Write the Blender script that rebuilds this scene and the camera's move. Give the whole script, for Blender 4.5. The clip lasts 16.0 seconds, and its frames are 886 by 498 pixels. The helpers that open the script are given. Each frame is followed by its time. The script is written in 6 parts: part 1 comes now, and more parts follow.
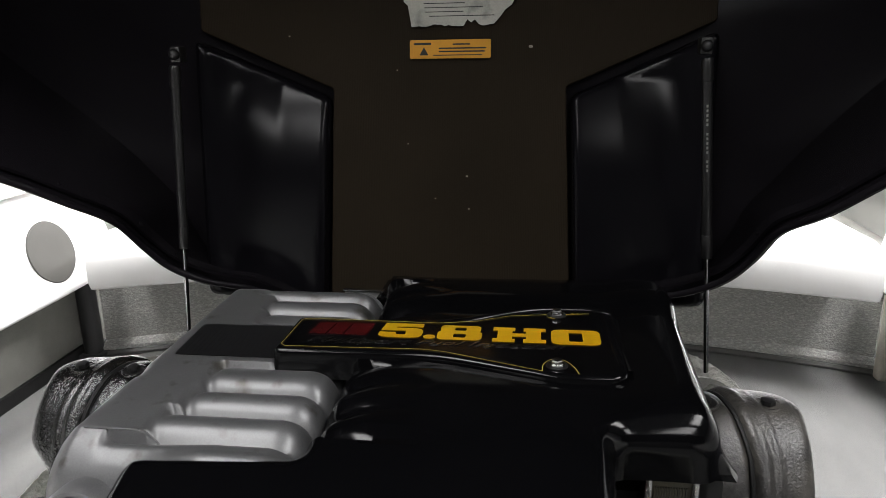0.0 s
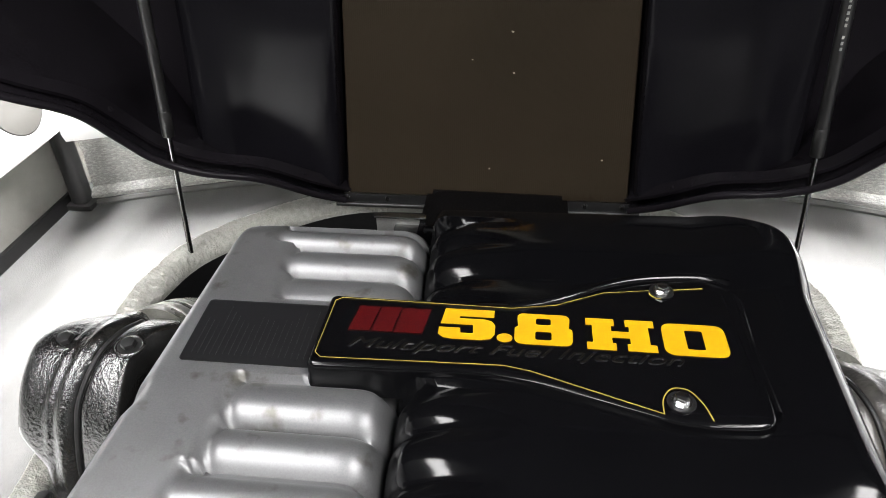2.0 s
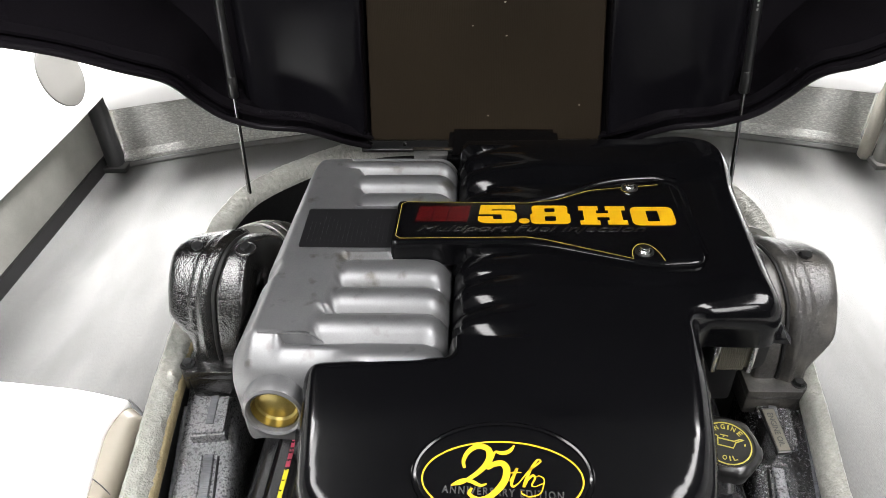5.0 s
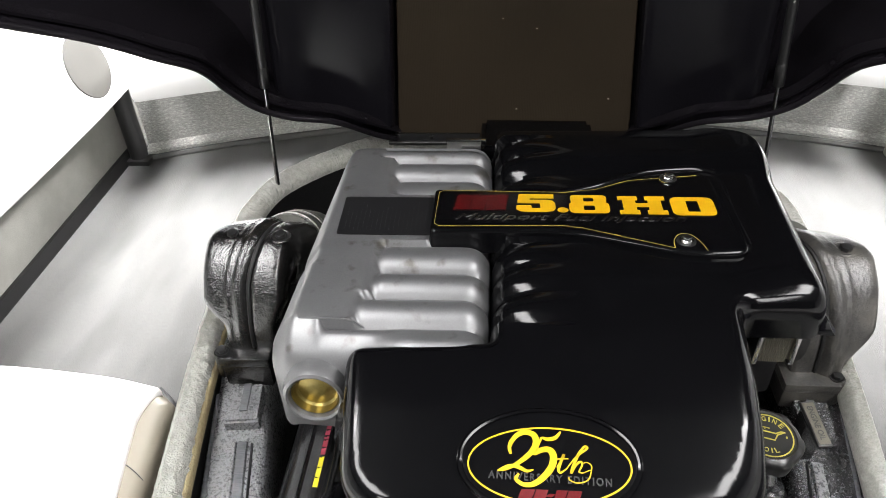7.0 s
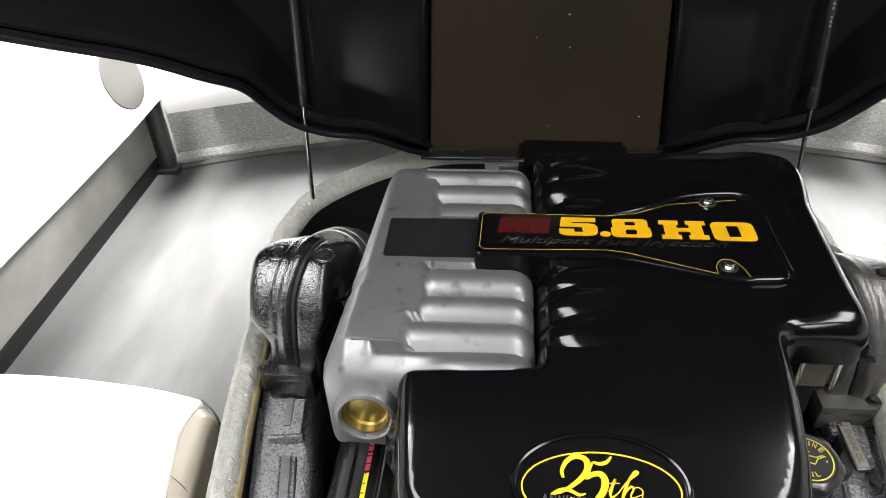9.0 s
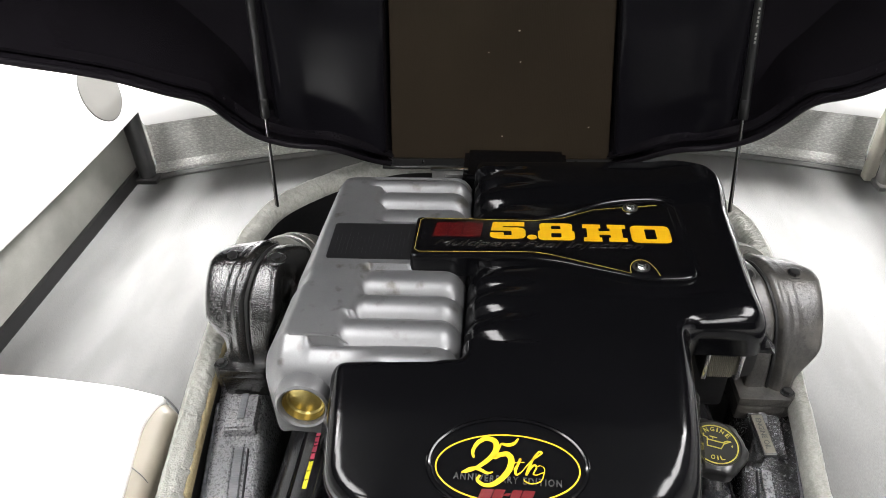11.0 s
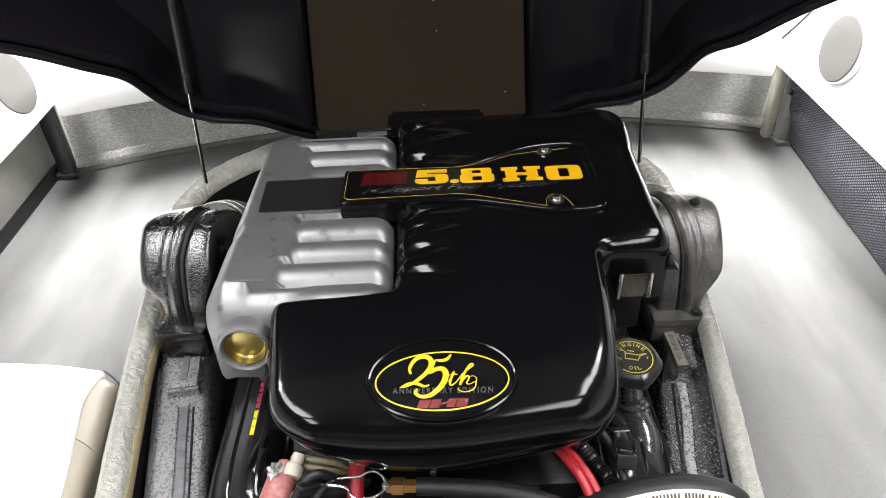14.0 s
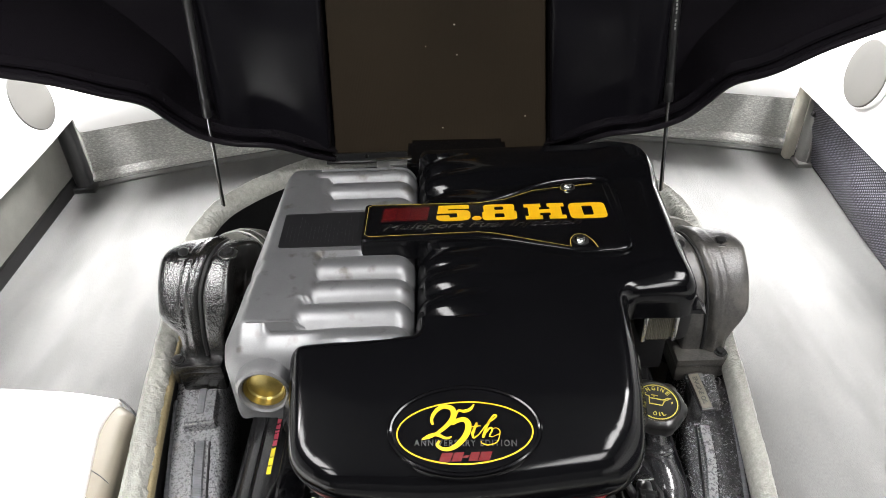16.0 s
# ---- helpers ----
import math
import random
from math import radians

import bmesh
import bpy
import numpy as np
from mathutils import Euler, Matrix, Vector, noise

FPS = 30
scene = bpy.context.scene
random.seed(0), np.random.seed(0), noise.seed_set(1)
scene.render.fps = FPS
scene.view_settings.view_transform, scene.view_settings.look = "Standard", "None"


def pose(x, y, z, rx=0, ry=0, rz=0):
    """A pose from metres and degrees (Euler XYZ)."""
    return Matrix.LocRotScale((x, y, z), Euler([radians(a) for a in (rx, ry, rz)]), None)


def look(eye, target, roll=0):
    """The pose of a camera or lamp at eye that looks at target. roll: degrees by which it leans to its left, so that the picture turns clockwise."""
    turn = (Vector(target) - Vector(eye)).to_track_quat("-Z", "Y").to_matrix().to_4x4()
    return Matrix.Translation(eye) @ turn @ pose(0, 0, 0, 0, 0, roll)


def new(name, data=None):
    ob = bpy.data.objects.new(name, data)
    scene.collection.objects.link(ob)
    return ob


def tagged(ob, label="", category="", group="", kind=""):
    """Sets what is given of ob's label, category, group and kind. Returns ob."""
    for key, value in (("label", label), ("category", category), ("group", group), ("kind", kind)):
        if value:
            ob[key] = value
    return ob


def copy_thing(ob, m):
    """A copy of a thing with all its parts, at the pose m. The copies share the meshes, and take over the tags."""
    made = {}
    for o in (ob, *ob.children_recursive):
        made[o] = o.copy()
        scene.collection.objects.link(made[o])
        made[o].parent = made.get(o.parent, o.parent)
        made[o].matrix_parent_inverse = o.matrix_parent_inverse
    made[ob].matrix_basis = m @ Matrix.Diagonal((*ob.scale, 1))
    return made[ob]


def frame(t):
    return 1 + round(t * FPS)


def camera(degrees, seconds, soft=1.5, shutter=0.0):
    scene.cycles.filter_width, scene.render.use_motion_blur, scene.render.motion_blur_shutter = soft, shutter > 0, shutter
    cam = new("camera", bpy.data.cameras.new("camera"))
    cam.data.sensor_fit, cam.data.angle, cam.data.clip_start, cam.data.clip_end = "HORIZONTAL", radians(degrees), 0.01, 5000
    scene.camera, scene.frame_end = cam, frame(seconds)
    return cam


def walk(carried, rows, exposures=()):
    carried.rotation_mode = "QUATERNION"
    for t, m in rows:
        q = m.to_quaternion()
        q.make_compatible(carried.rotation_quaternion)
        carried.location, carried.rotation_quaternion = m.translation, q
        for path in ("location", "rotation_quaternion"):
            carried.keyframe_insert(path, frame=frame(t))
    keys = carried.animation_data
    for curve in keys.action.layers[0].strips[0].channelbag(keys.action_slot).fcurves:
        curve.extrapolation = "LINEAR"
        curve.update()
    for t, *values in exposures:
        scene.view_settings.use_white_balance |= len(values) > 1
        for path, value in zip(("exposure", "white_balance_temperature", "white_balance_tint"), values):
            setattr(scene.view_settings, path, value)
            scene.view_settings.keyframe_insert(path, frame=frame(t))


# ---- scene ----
cam = camera(64.3, 16.0, soft=0.9)
PATH = [
    (0, (0.111, -0.582, 0.664), (-0.134, 1.324, 0.108), -1.0),
    (0.5, (0.043, -0.521, 0.717), (-0.213, 1.29, -0.093), -1.0),
    (1, (0.04, -0.458, 0.726), (-0.187, 1.263, -0.267), -1.2),
    (1.5, (0.05, -0.399, 0.74), (-0.164, 1.267, -0.346), -1.4),
    (2, (0.033, -0.385, 0.739), (-0.175, 1.247, -0.398), -1.5),
    (2.5, (0.024, -0.382, 0.742), (-0.18, 1.219, -0.439), -1.6),
    (3, (-0.006, -0.386, 0.757), (-0.188, 1.194, -0.456), -1.8),
    (3.5, (-0.019, -0.43, 0.787), (-0.137, 1.153, -0.429), -2.2),
    (4, (-0.017, -0.521, 0.803), (-0.126, 1.063, -0.413), -2.5),
    (4.5, (-0.007, -0.583, 0.821), (-0.123, 0.998, -0.398), -2.5),
    (7, (-0.035, -0.597, 0.81), (-0.186, 0.983, -0.406), -2.5),
    (7.5, (-0.058, -0.595, 0.813), (-0.214, 0.989, -0.399), -2.4),
    (8, (-0.07, -0.594, 0.814), (-0.239, 0.988, -0.397), -2.5),
    (10.5, (-0.043, -0.629, 0.869), (-0.223, 0.963, -0.329), -2.5),
    (11, (-0.003, -0.64, 0.859), (-0.171, 0.959, -0.331), -2.5),
    (11.5, (0.033, -0.643, 0.84), (-0.093, 0.957, -0.354), -2.5),
    (12, (0.06, -0.66, 0.829), (0.019, 0.943, -0.367), -2.5),
    (12.5, (0.065, -0.694, 0.832), (0.088, 0.91, -0.361), -2.5),
    (13, (0.033, -0.705, 0.832), (0.063, 0.898, -0.364), -2.3),
    (13.5, (0.013, -0.706, 0.835), (0.037, 0.895, -0.363), -2.3),
    (14, (0.005, -0.708, 0.836), (0.021, 0.894, -0.361), -2.3),
    (14.5, (0.01, -0.704, 0.828), (0.019, 0.899, -0.368), -2.3),
    (15, (0.002, -0.698, 0.827), (0.005, 0.905, -0.369), -2.2),
    (15.5, (-0.009, -0.685, 0.839), (-0.014, 0.917, -0.357), -2.2),
    (16, (-0.005, -0.675, 0.861), (-0.019, 0.931, -0.331), -2.2),
]
walk(cam, [(t, look(eye, target, roll)) for t, eye, target, roll in PATH],
     exposures=[(0, -0.5), (0.5, 0.6), (1.5, 0.85), (2.6, 0.82), (3.5, 0.62), (8.2, 0.54), (10.5, 0.55), (16, 0.58)])

from mathutils import geometry

# ---- light: a workshop at night, lit by ceiling fittings ----
world = bpy.data.worlds.new("workshop_air")
world.use_nodes = True
world.node_tree.nodes["Background"].inputs[0].default_value = (0.55, 0.58, 0.6, 1)
world.node_tree.nodes["Background"].inputs[1].default_value = 0.02
scene.world = world
CX = -0.012                      # centre line of the boat
LAMP_Z = 2.35
# battens hung in runs along the boat: x, y, watts; the three over its stern are added, unseen fill
LAMPS = [(-1.3, 0.85, 132), (1.25, 0.85, 138), (-0.95, -0.75, 52), (1.2, -0.75, 56), (-1.5, 3.5, 480), (0.0, 1.0, 270), (1.5, 3.5, 480), (-1.1, -2.9, 38), (1.1, -2.9, 38)]
for lx, ly, watts in LAMPS:
    d = bpy.data.lights.new("ceiling_fitting_light", "AREA")
    d.shape, d.size, d.size_y, d.energy, d.color = "RECTANGLE", 0.56, 1.6, watts, (1.0, 0.985, 0.985)
    lo = new("ceiling_fitting_light", d)
    lo.matrix_basis = pose(lx, ly, LAMP_Z - 0.07)


# ---- materials ----
def tree(name):
    m = bpy.data.materials.new(name)
    m.use_nodes = True
    return m, m.node_tree.nodes, m.node_tree.links, m.node_tree.nodes["Principled BSDF"]


def surface(name, c1, c2, rough=(0.4, 0.5), metal=0.0, scale=40.0, fine=400.0, bump=0.1, dist=0.001, coat=0.0, detail=6.0, stain=None, stain_at=(0.55, 0.75), stain_scale=9.0, dust=0.0, spec=0.5, stretch=(1, 1, 1)):
    """Colour varied at two scales, roughness varied, fine relief, optional stains and dust specks."""
    m, n, l, b = tree(name)
    tc = n.new("ShaderNodeTexCoord")
    big, small = n.new("ShaderNodeTexNoise"), n.new("ShaderNodeTexNoise")
    big.inputs["Scale"].default_value, big.inputs["Detail"].default_value = scale, detail
    small.inputs["Scale"].default_value, small.inputs["Detail"].default_value = fine, 4.0
    mp = n.new("ShaderNodeMapping")
    mp.inputs["Scale"].default_value = stretch
    l.new(tc.outputs["Object"], mp.inputs["Vector"])
    for t in (big, small):
        l.new(mp.outputs[0], t.inputs["Vector"])
    mixf = n.new("ShaderNodeMath")
    mixf.operation = "MULTIPLY_ADD"
    l.new(small.outputs["Fac"], mixf.inputs[0])
    mixf.inputs[1].default_value = 0.5
    half = n.new("ShaderNodeMath")
    half.operation = "MULTIPLY"
    half.inputs[1].default_value = 0.5
    l.new(big.outputs["Fac"], half.inputs[0])
    l.new(half.outputs[0], mixf.inputs[2])
    ramp = n.new("ShaderNodeValToRGB")
    ramp.color_ramp.elements[0].position, ramp.color_ramp.elements[1].position = 0.32, 0.68
    ramp.color_ramp.elements[0].color, ramp.color_ramp.elements[1].color = (*c1, 1), (*c2, 1)
    l.new(mixf.outputs[0], ramp.inputs[0])
    col = ramp.outputs[0]
    if stain:
        st = n.new("ShaderNodeTexNoise")
        st.inputs["Scale"].default_value, st.inputs["Detail"].default_value = stain_scale, 8.0
        l.new(mp.outputs[0], st.inputs["Vector"])
        mr = n.new("ShaderNodeMapRange")
        mr.inputs[1].default_value, mr.inputs[2].default_value = stain_at
        l.new(st.outputs["Fac"], mr.inputs[0])
        mx = n.new("ShaderNodeMix")
        mx.data_type = "RGBA"
        l.new(mr.outputs[0], mx.inputs[0])
        l.new(col, mx.inputs[6])
        mx.inputs[7].default_value = (*stain, 1)
        col = mx.outputs[2]
    if dust:
        vo = n.new("ShaderNodeTexVoronoi")
        vo.inputs["Scale"].default_value = 110.0
        l.new(tc.outputs["Object"], vo.inputs["Vector"])
        sz = n.new("ShaderNodeSeparateColor")
        l.new(vo.outputs["Color"], sz.inputs[0])
        gate = n.new("ShaderNodeMath")
        gate.operation = "MULTIPLY"
        gate.inputs[1].default_value = dust
        l.new(sz.outputs[0], gate.inputs[0])
        pw = n.new("ShaderNodeMath")
        pw.operation = "POWER"
        pw.inputs[1].default_value = 3.0
        l.new(gate.outputs[0], pw.inputs[0])
        lt = n.new("ShaderNodeMath")
        lt.operation = "LESS_THAN"
        l.new(vo.outputs["Distance"], lt.inputs[0])
        l.new(pw.outputs[0], lt.inputs[1])
        mx = n.new("ShaderNodeMix")
        mx.data_type = "RGBA"
        l.new(lt.outputs[0], mx.inputs[0])
        l.new(col, mx.inputs[6])
        mx.inputs[7].default_value = (0.35, 0.33, 0.3, 1)
        col = mx.outputs[2]
    l.new(col, b.inputs["Base Color"])
    rr = n.new("ShaderNodeMapRange")
    rr.inputs[3].default_value, rr.inputs[4].default_value = rough
    l.new(big.outputs["Fac"], rr.inputs[0])
    l.new(rr.outputs[0], b.inputs["Roughness"])
    b.inputs["Metallic"].default_value = metal
    b.inputs["Coat Weight"].default_value = coat
    b.inputs["Coat Roughness"].default_value = 0.04
    b.inputs["Specular IOR Level"].default_value = spec
    if bump:
        bp = n.new("ShaderNodeBump")
        bp.inputs["Strength"].default_value, bp.inputs["Distance"].default_value = bump, dist
        l.new(mixf.outputs[0], bp.inputs["Height"])
        l.new(bp.outputs[0], b.inputs["Normal"])
        if coat:
            l.new(bp.outputs[0], b.inputs["Coat Normal"])
    return m


GELCOAT = surface("black_gelcoat", (0.0015, 0.0015, 0.0018), (0.0024, 0.0024, 0.0028), (0.09, 0.15), scale=14, fine=900, bump=0.012, dist=0.0006, dust=0.02, spec=0.24)
LINER = surface("black_lid_liner", (0.0075, 0.0066, 0.0082), (0.011, 0.0098, 0.0118), (0.16, 0.3), scale=9, fine=600, bump=0.04, dist=0.001, dust=0.07, spec=0.07)
PADGLOSS = surface("black_lid_gelcoat", (0.004, 0.0038, 0.0049), (0.0063, 0.0058, 0.0075), (0.17, 0.24), scale=7, fine=300, bump=0.004, dist=0.0015, spec=0.15)
ALU = surface("cast_aluminium", (0.14, 0.141, 0.143), (0.185, 0.187, 0.19), (0.37, 0.5), metal=0.72, scale=24, fine=900, bump=0.09, dist=0.0006, stain=(0.085, 0.082, 0.073), stain_at=(0.6, 0.72), stain_scale=46)
IRON = surface("black_enamelled_casting", (0.004, 0.004, 0.004), (0.010, 0.0097, 0.0092), (0.11, 0.2), scale=230, fine=480, bump=0.5, dist=0.0021, coat=0.6, spec=0.6, detail=3.0, stain=(0.028, 0.026, 0.022), stain_at=(0.56, 0.76), stain_scale=22)
# IRON's enamel again, paler and duller for the east elbow's light and dust
DUSTLITIRON = surface("dusty_lit_casting", (0.014, 0.0135, 0.0125), (0.042, 0.040, 0.037), (0.26, 0.42), scale=230, fine=520, bump=0.45, dist=0.0018, coat=0.3, spec=0.5, detail=3.0, stain=(0.075, 0.07, 0.06), stain_at=(0.5, 0.72), stain_scale=26)
HOSE = surface("grey_hose_rubber", (0.05, 0.05, 0.044), (0.11, 0.11, 0.096), (0.22, 0.34), scale=18, fine=500, bump=0.1, dist=0.0005)
# west log: base raised to grey for the light it catches
LOGIRON = surface("lit_log_casting", (0.06, 0.061, 0.063), (0.21, 0.212, 0.219), (0.22, 0.34), scale=340, fine=800, bump=1.0, dist=0.0028, coat=0.6, spec=1.0, detail=3.0, stain=(0.17, 0.165, 0.155), stain_at=(0.52, 0.78), stain_scale=30)
LOGSTRIP = surface("ground_casting_strip", (0.06, 0.062, 0.067), (0.15, 0.153, 0.162), (0.2, 0.3), scale=60, fine=500, bump=0.5, dist=0.0012, coat=0.4, spec=0.9, detail=3.0, stretch=(0.25, 2.6, 1))
VALVE = surface("black_valve_cover_paint", (0.006, 0.006, 0.0065), (0.011, 0.011, 0.0115), (0.12, 0.2), scale=20, fine=500, bump=0.03, dist=0.0006, coat=0.0, spec=0.5)
FILLER = surface("glossy_charcoal_casting", (0.02, 0.02, 0.021), (0.032, 0.032, 0.034), (0.16, 0.26), scale=30, fine=500, bump=0.04, dist=0.0006, coat=0.3, spec=0.8)
# the same casting for the east log, near black for its shade
SHADELOG = surface("shaded_log_casting", (0.014, 0.0142, 0.015), (0.055, 0.0555, 0.058), (0.2, 0.32), scale=320, fine=640, bump=1.0, dist=0.003, coat=0.6, spec=0.9, detail=3.0, stain=(0.06, 0.058, 0.054), stain_at=(0.55, 0.8), stain_scale=30)
CARPET = surface("pale_grey_carpet", (0.09, 0.09, 0.088), (0.138, 0.138, 0.136), (0.85, 0.95), scale=14, fine=700, bump=0.6, dist=0.0025, stain=(0.086, 0.086, 0.084), stain_at=(0.5, 0.75), stain_scale=9, spec=0.1, stretch=(1.0, 0.3, 1.0))
CARPET_DARK = surface("grey_side_carpet", (0.19, 0.188, 0.172), (0.29, 0.287, 0.265), (0.85, 0.95), scale=14, fine=800, bump=0.7, dist=0.002, spec=0.1)
PILE = surface("loop_pile_carpet", (0.25, 0.25, 0.226), (0.38, 0.379, 0.346), (0.85, 0.95), scale=150, fine=520, bump=0.9, dist=0.0035, spec=0.1)
RISER = surface("crushed_pile_carpet", (0.28, 0.282, 0.266), (0.5, 0.5, 0.476), (0.85, 0.95), scale=130, fine=500, bump=1.0, dist=0.005, stain=(0.56, 0.56, 0.53), stain_at=(0.5, 0.64), stain_scale=150, spec=0.1, stretch=(1, 1, 2.6))
VINYL = surface("white_vinyl", (0.76, 0.76, 0.75), (0.82, 0.82, 0.81), (0.38, 0.5), scale=5, fine=1100, bump=0.15, dist=0.0005)
TAN = surface("tan_vinyl", (0.2, 0.178, 0.14), (0.25, 0.225, 0.18), (0.4, 0.55), scale=7, fine=1100, bump=0.2, dist=0.0005)
PLY = surface("tan_carpet_backing", (0.2, 0.162, 0.09), (0.28, 0.235, 0.14), (0.75, 0.9), scale=150, fine=500, bump=0.7, dist=0.002, spec=0.1)
RUBBER = surface("black_rubber", (0.007, 0.007, 0.007), (0.012, 0.012, 0.012), (0.4, 0.55), scale=30, fine=600, bump=0.15, dist=0.0006, spec=0.3)
PLASTIC = surface("black_plastic", (0.006, 0.006, 0.006), (0.011, 0.011, 0.011), (0.25, 0.4), scale=30, fine=900, bump=0.1, dist=0.0004)
TUBE = surface("strut_tube_paint", (0.007, 0.007, 0.0075), (0.013, 0.013, 0.013), (0.28, 0.42), scale=20, fine=500, bump=0.06, dist=0.0005)
STEEL = surface("bright_steel", (0.55, 0.55, 0.55), (0.68, 0.68, 0.67), (0.16, 0.3), metal=1.0, scale=60, fine=700, bump=0.05, dist=0.0003)
ROD = surface("dark_chrome_rod", (0.25, 0.25, 0.25), (0.33, 0.33, 0.33), (0.15, 0.25), metal=1.0, scale=60, fine=700, bump=0.02, dist=0.0003)
DULLSTEEL = surface("grey_zinc", (0.3, 0.3, 0.29), (0.42, 0.42, 0.4), (0.35, 0.5), metal=0.8, scale=60, fine=700, bump=0.1, dist=0.0004)
COPPER = surface("browned_brass", (0.24, 0.125, 0.04), (0.34, 0.19, 0.065), (0.3, 0.42), metal=0.8, scale=60, fine=600, bump=0.1, dist=0.0004)
BRASS = surface("brass", (0.27, 0.21, 0.062), (0.36, 0.285, 0.095), (0.24, 0.36), metal=0.9, scale=40, fine=600, bump=0.08, dist=0.0004, stain=(0.3, 0.26, 0.12), stain_at=(0.5, 0.8), stain_scale=40)
YELLOW = surface("yellow_print", (0.41, 0.235, 0.004), (0.45, 0.26, 0.005), (0.25, 0.35), scale=20, fine=400, bump=0, dist=0.001)
BADGEYELLOW = surface("badge_yellow_print", (0.47, 0.3, 0.006), (0.51, 0.325, 0.008), (0.25, 0.35), scale=20, fine=400, bump=0, dist=0.001)
BADGERED = surface("badge_red_print", (0.07, 0.003, 0.005), (0.09, 0.004, 0.006), (0.2, 0.3), scale=20, fine=400, bump=0, dist=0.001)
CAPYELLOW = surface("cap_yellow_print", (0.44, 0.37, 0.06), (0.5, 0.42, 0.075), (0.3, 0.4), scale=20, fine=400, bump=0, dist=0.001)
PALEYELLOW = surface("gold_pinstripe", (0.27, 0.195, 0.03), (0.32, 0.235, 0.04), (0.25, 0.35), scale=20, fine=400, bump=0, dist=0.001)
RED = surface("dark_red_print", (0.034, 0.002, 0.0028), (0.044, 0.0026, 0.0034), (0.2, 0.3), scale=20, fine=400, bump=0, dist=0.001)
FADEDRED = surface("faded_red_rubber", (0.2, 0.045, 0.045), (0.36, 0.14, 0.13), (0.45, 0.6), scale=60, fine=500, bump=0.2, dist=0.0008, stain=(0.4, 0.26, 0.24), stain_at=(0.55, 0.7), stain_scale=60)
LEMON = surface("lemon_print", (0.6, 0.52, 0.01), (0.66, 0.57, 0.015), (0.3, 0.4), scale=20, fine=400, bump=0, dist=0.001)
REDHOSE = surface("red_sleeve", (0.24, 0.008, 0.014), (0.32, 0.012, 0.02), (0.35, 0.5), scale=30, fine=500, bump=0.1, dist=0.0005)
PINK = surface("pink_print", (0.34, 0.025, 0.06), (0.38, 0.03, 0.065), (0.3, 0.4), scale=20, fine=400, bump=0, dist=0.001)
CHROME = surface("chrome_print", (0.6, 0.6, 0.6), (0.7, 0.7, 0.7), (0.14, 0.22), metal=1.0, scale=20, fine=400, bump=0, dist=0.001)
DIMGREY = surface("grey_print", (0.015, 0.015, 0.015), (0.022, 0.022, 0.022), (0.3, 0.4), scale=20, fine=400, bump=0, dist=0.001)
FAINT = surface("faint_print", (0.009, 0.009, 0.0095), (0.013, 0.013, 0.0135), (0.35, 0.45), scale=20, fine=400, bump=0)
DULLTAN = surface("aged_tag_face", (0.06, 0.055, 0.041), (0.095, 0.088, 0.066), (0.35, 0.5), scale=60, fine=500, bump=0.05)
DECAL = surface("black_decal", (0.0055, 0.0055, 0.0062), (0.0085, 0.0085, 0.009), (0.24, 0.34), scale=20, fine=800, bump=0.03, dist=0.0005)
ORANGE = surface("orange_label", (0.66, 0.3, 0.01), (0.72, 0.34, 0.015), (0.35, 0.5), scale=20, fine=400, bump=0.02, dist=0.0005)
PAPER = surface("torn_paper", (0.4, 0.4, 0.35), (0.55, 0.55, 0.49), (0.6, 0.75), scale=25, fine=500, bump=0.15, dist=0.0005, stain=(0.22, 0.22, 0.2), stain_at=(0.55, 0.7), stain_scale=30)
INK = surface("black_ink", (0.01, 0.01, 0.01), (0.015, 0.015, 0.015), (0.4, 0.5), scale=20, fine=400, bump=0)
CREAM = surface("cream_hose_print", (0.34, 0.32, 0.27), (0.43, 0.41, 0.35), (0.5, 0.6), scale=40, fine=500, bump=0.1, dist=0.0004)
GRILLE = surface("grey_speaker_cloth", (0.045, 0.044, 0.039), (0.06, 0.058, 0.052), (0.6, 0.75), scale=8, fine=1400, bump=0.4, dist=0.0008)
POST = surface("grey_trim_plastic", (0.3, 0.3, 0.28), (0.4, 0.4, 0.37), (0.4, 0.5), scale=8, fine=700, bump=0.05, dist=0.0005)
GREYPOST = surface("mid_grey_trim_plastic", (0.1, 0.1, 0.094), (0.15, 0.15, 0.14), (0.4, 0.5), scale=20, fine=700, bump=0.05, dist=0.0005)
POSTDARK = surface("charcoal_trim_plastic", (0.016, 0.016, 0.017), (0.03, 0.03, 0.03), (0.4, 0.5), scale=8, fine=700, bump=0.05, dist=0.0005)
CEILING = surface("grey_roof_boards", (0.06, 0.06, 0.061), (0.085, 0.085, 0.085), (0.7, 0.8), scale=2, fine=60, bump=0.1)
HOUSING = surface("white_fitting_enamel", (0.7, 0.7, 0.69), (0.76, 0.76, 0.75), (0.4, 0.5), scale=5, fine=200, bump=0.02)
WALL = surface("workshop_wall_paint", (0.46, 0.462, 0.464), (0.54, 0.542, 0.544), (0.7, 0.8), scale=2, fine=60, bump=0.1)
BILGE = surface("dark_bilge_gelcoat", (0.004, 0.004, 0.0045), (0.009, 0.009, 0.009), (0.45, 0.6), scale=10, fine=200, bump=0.2, spec=0.2)


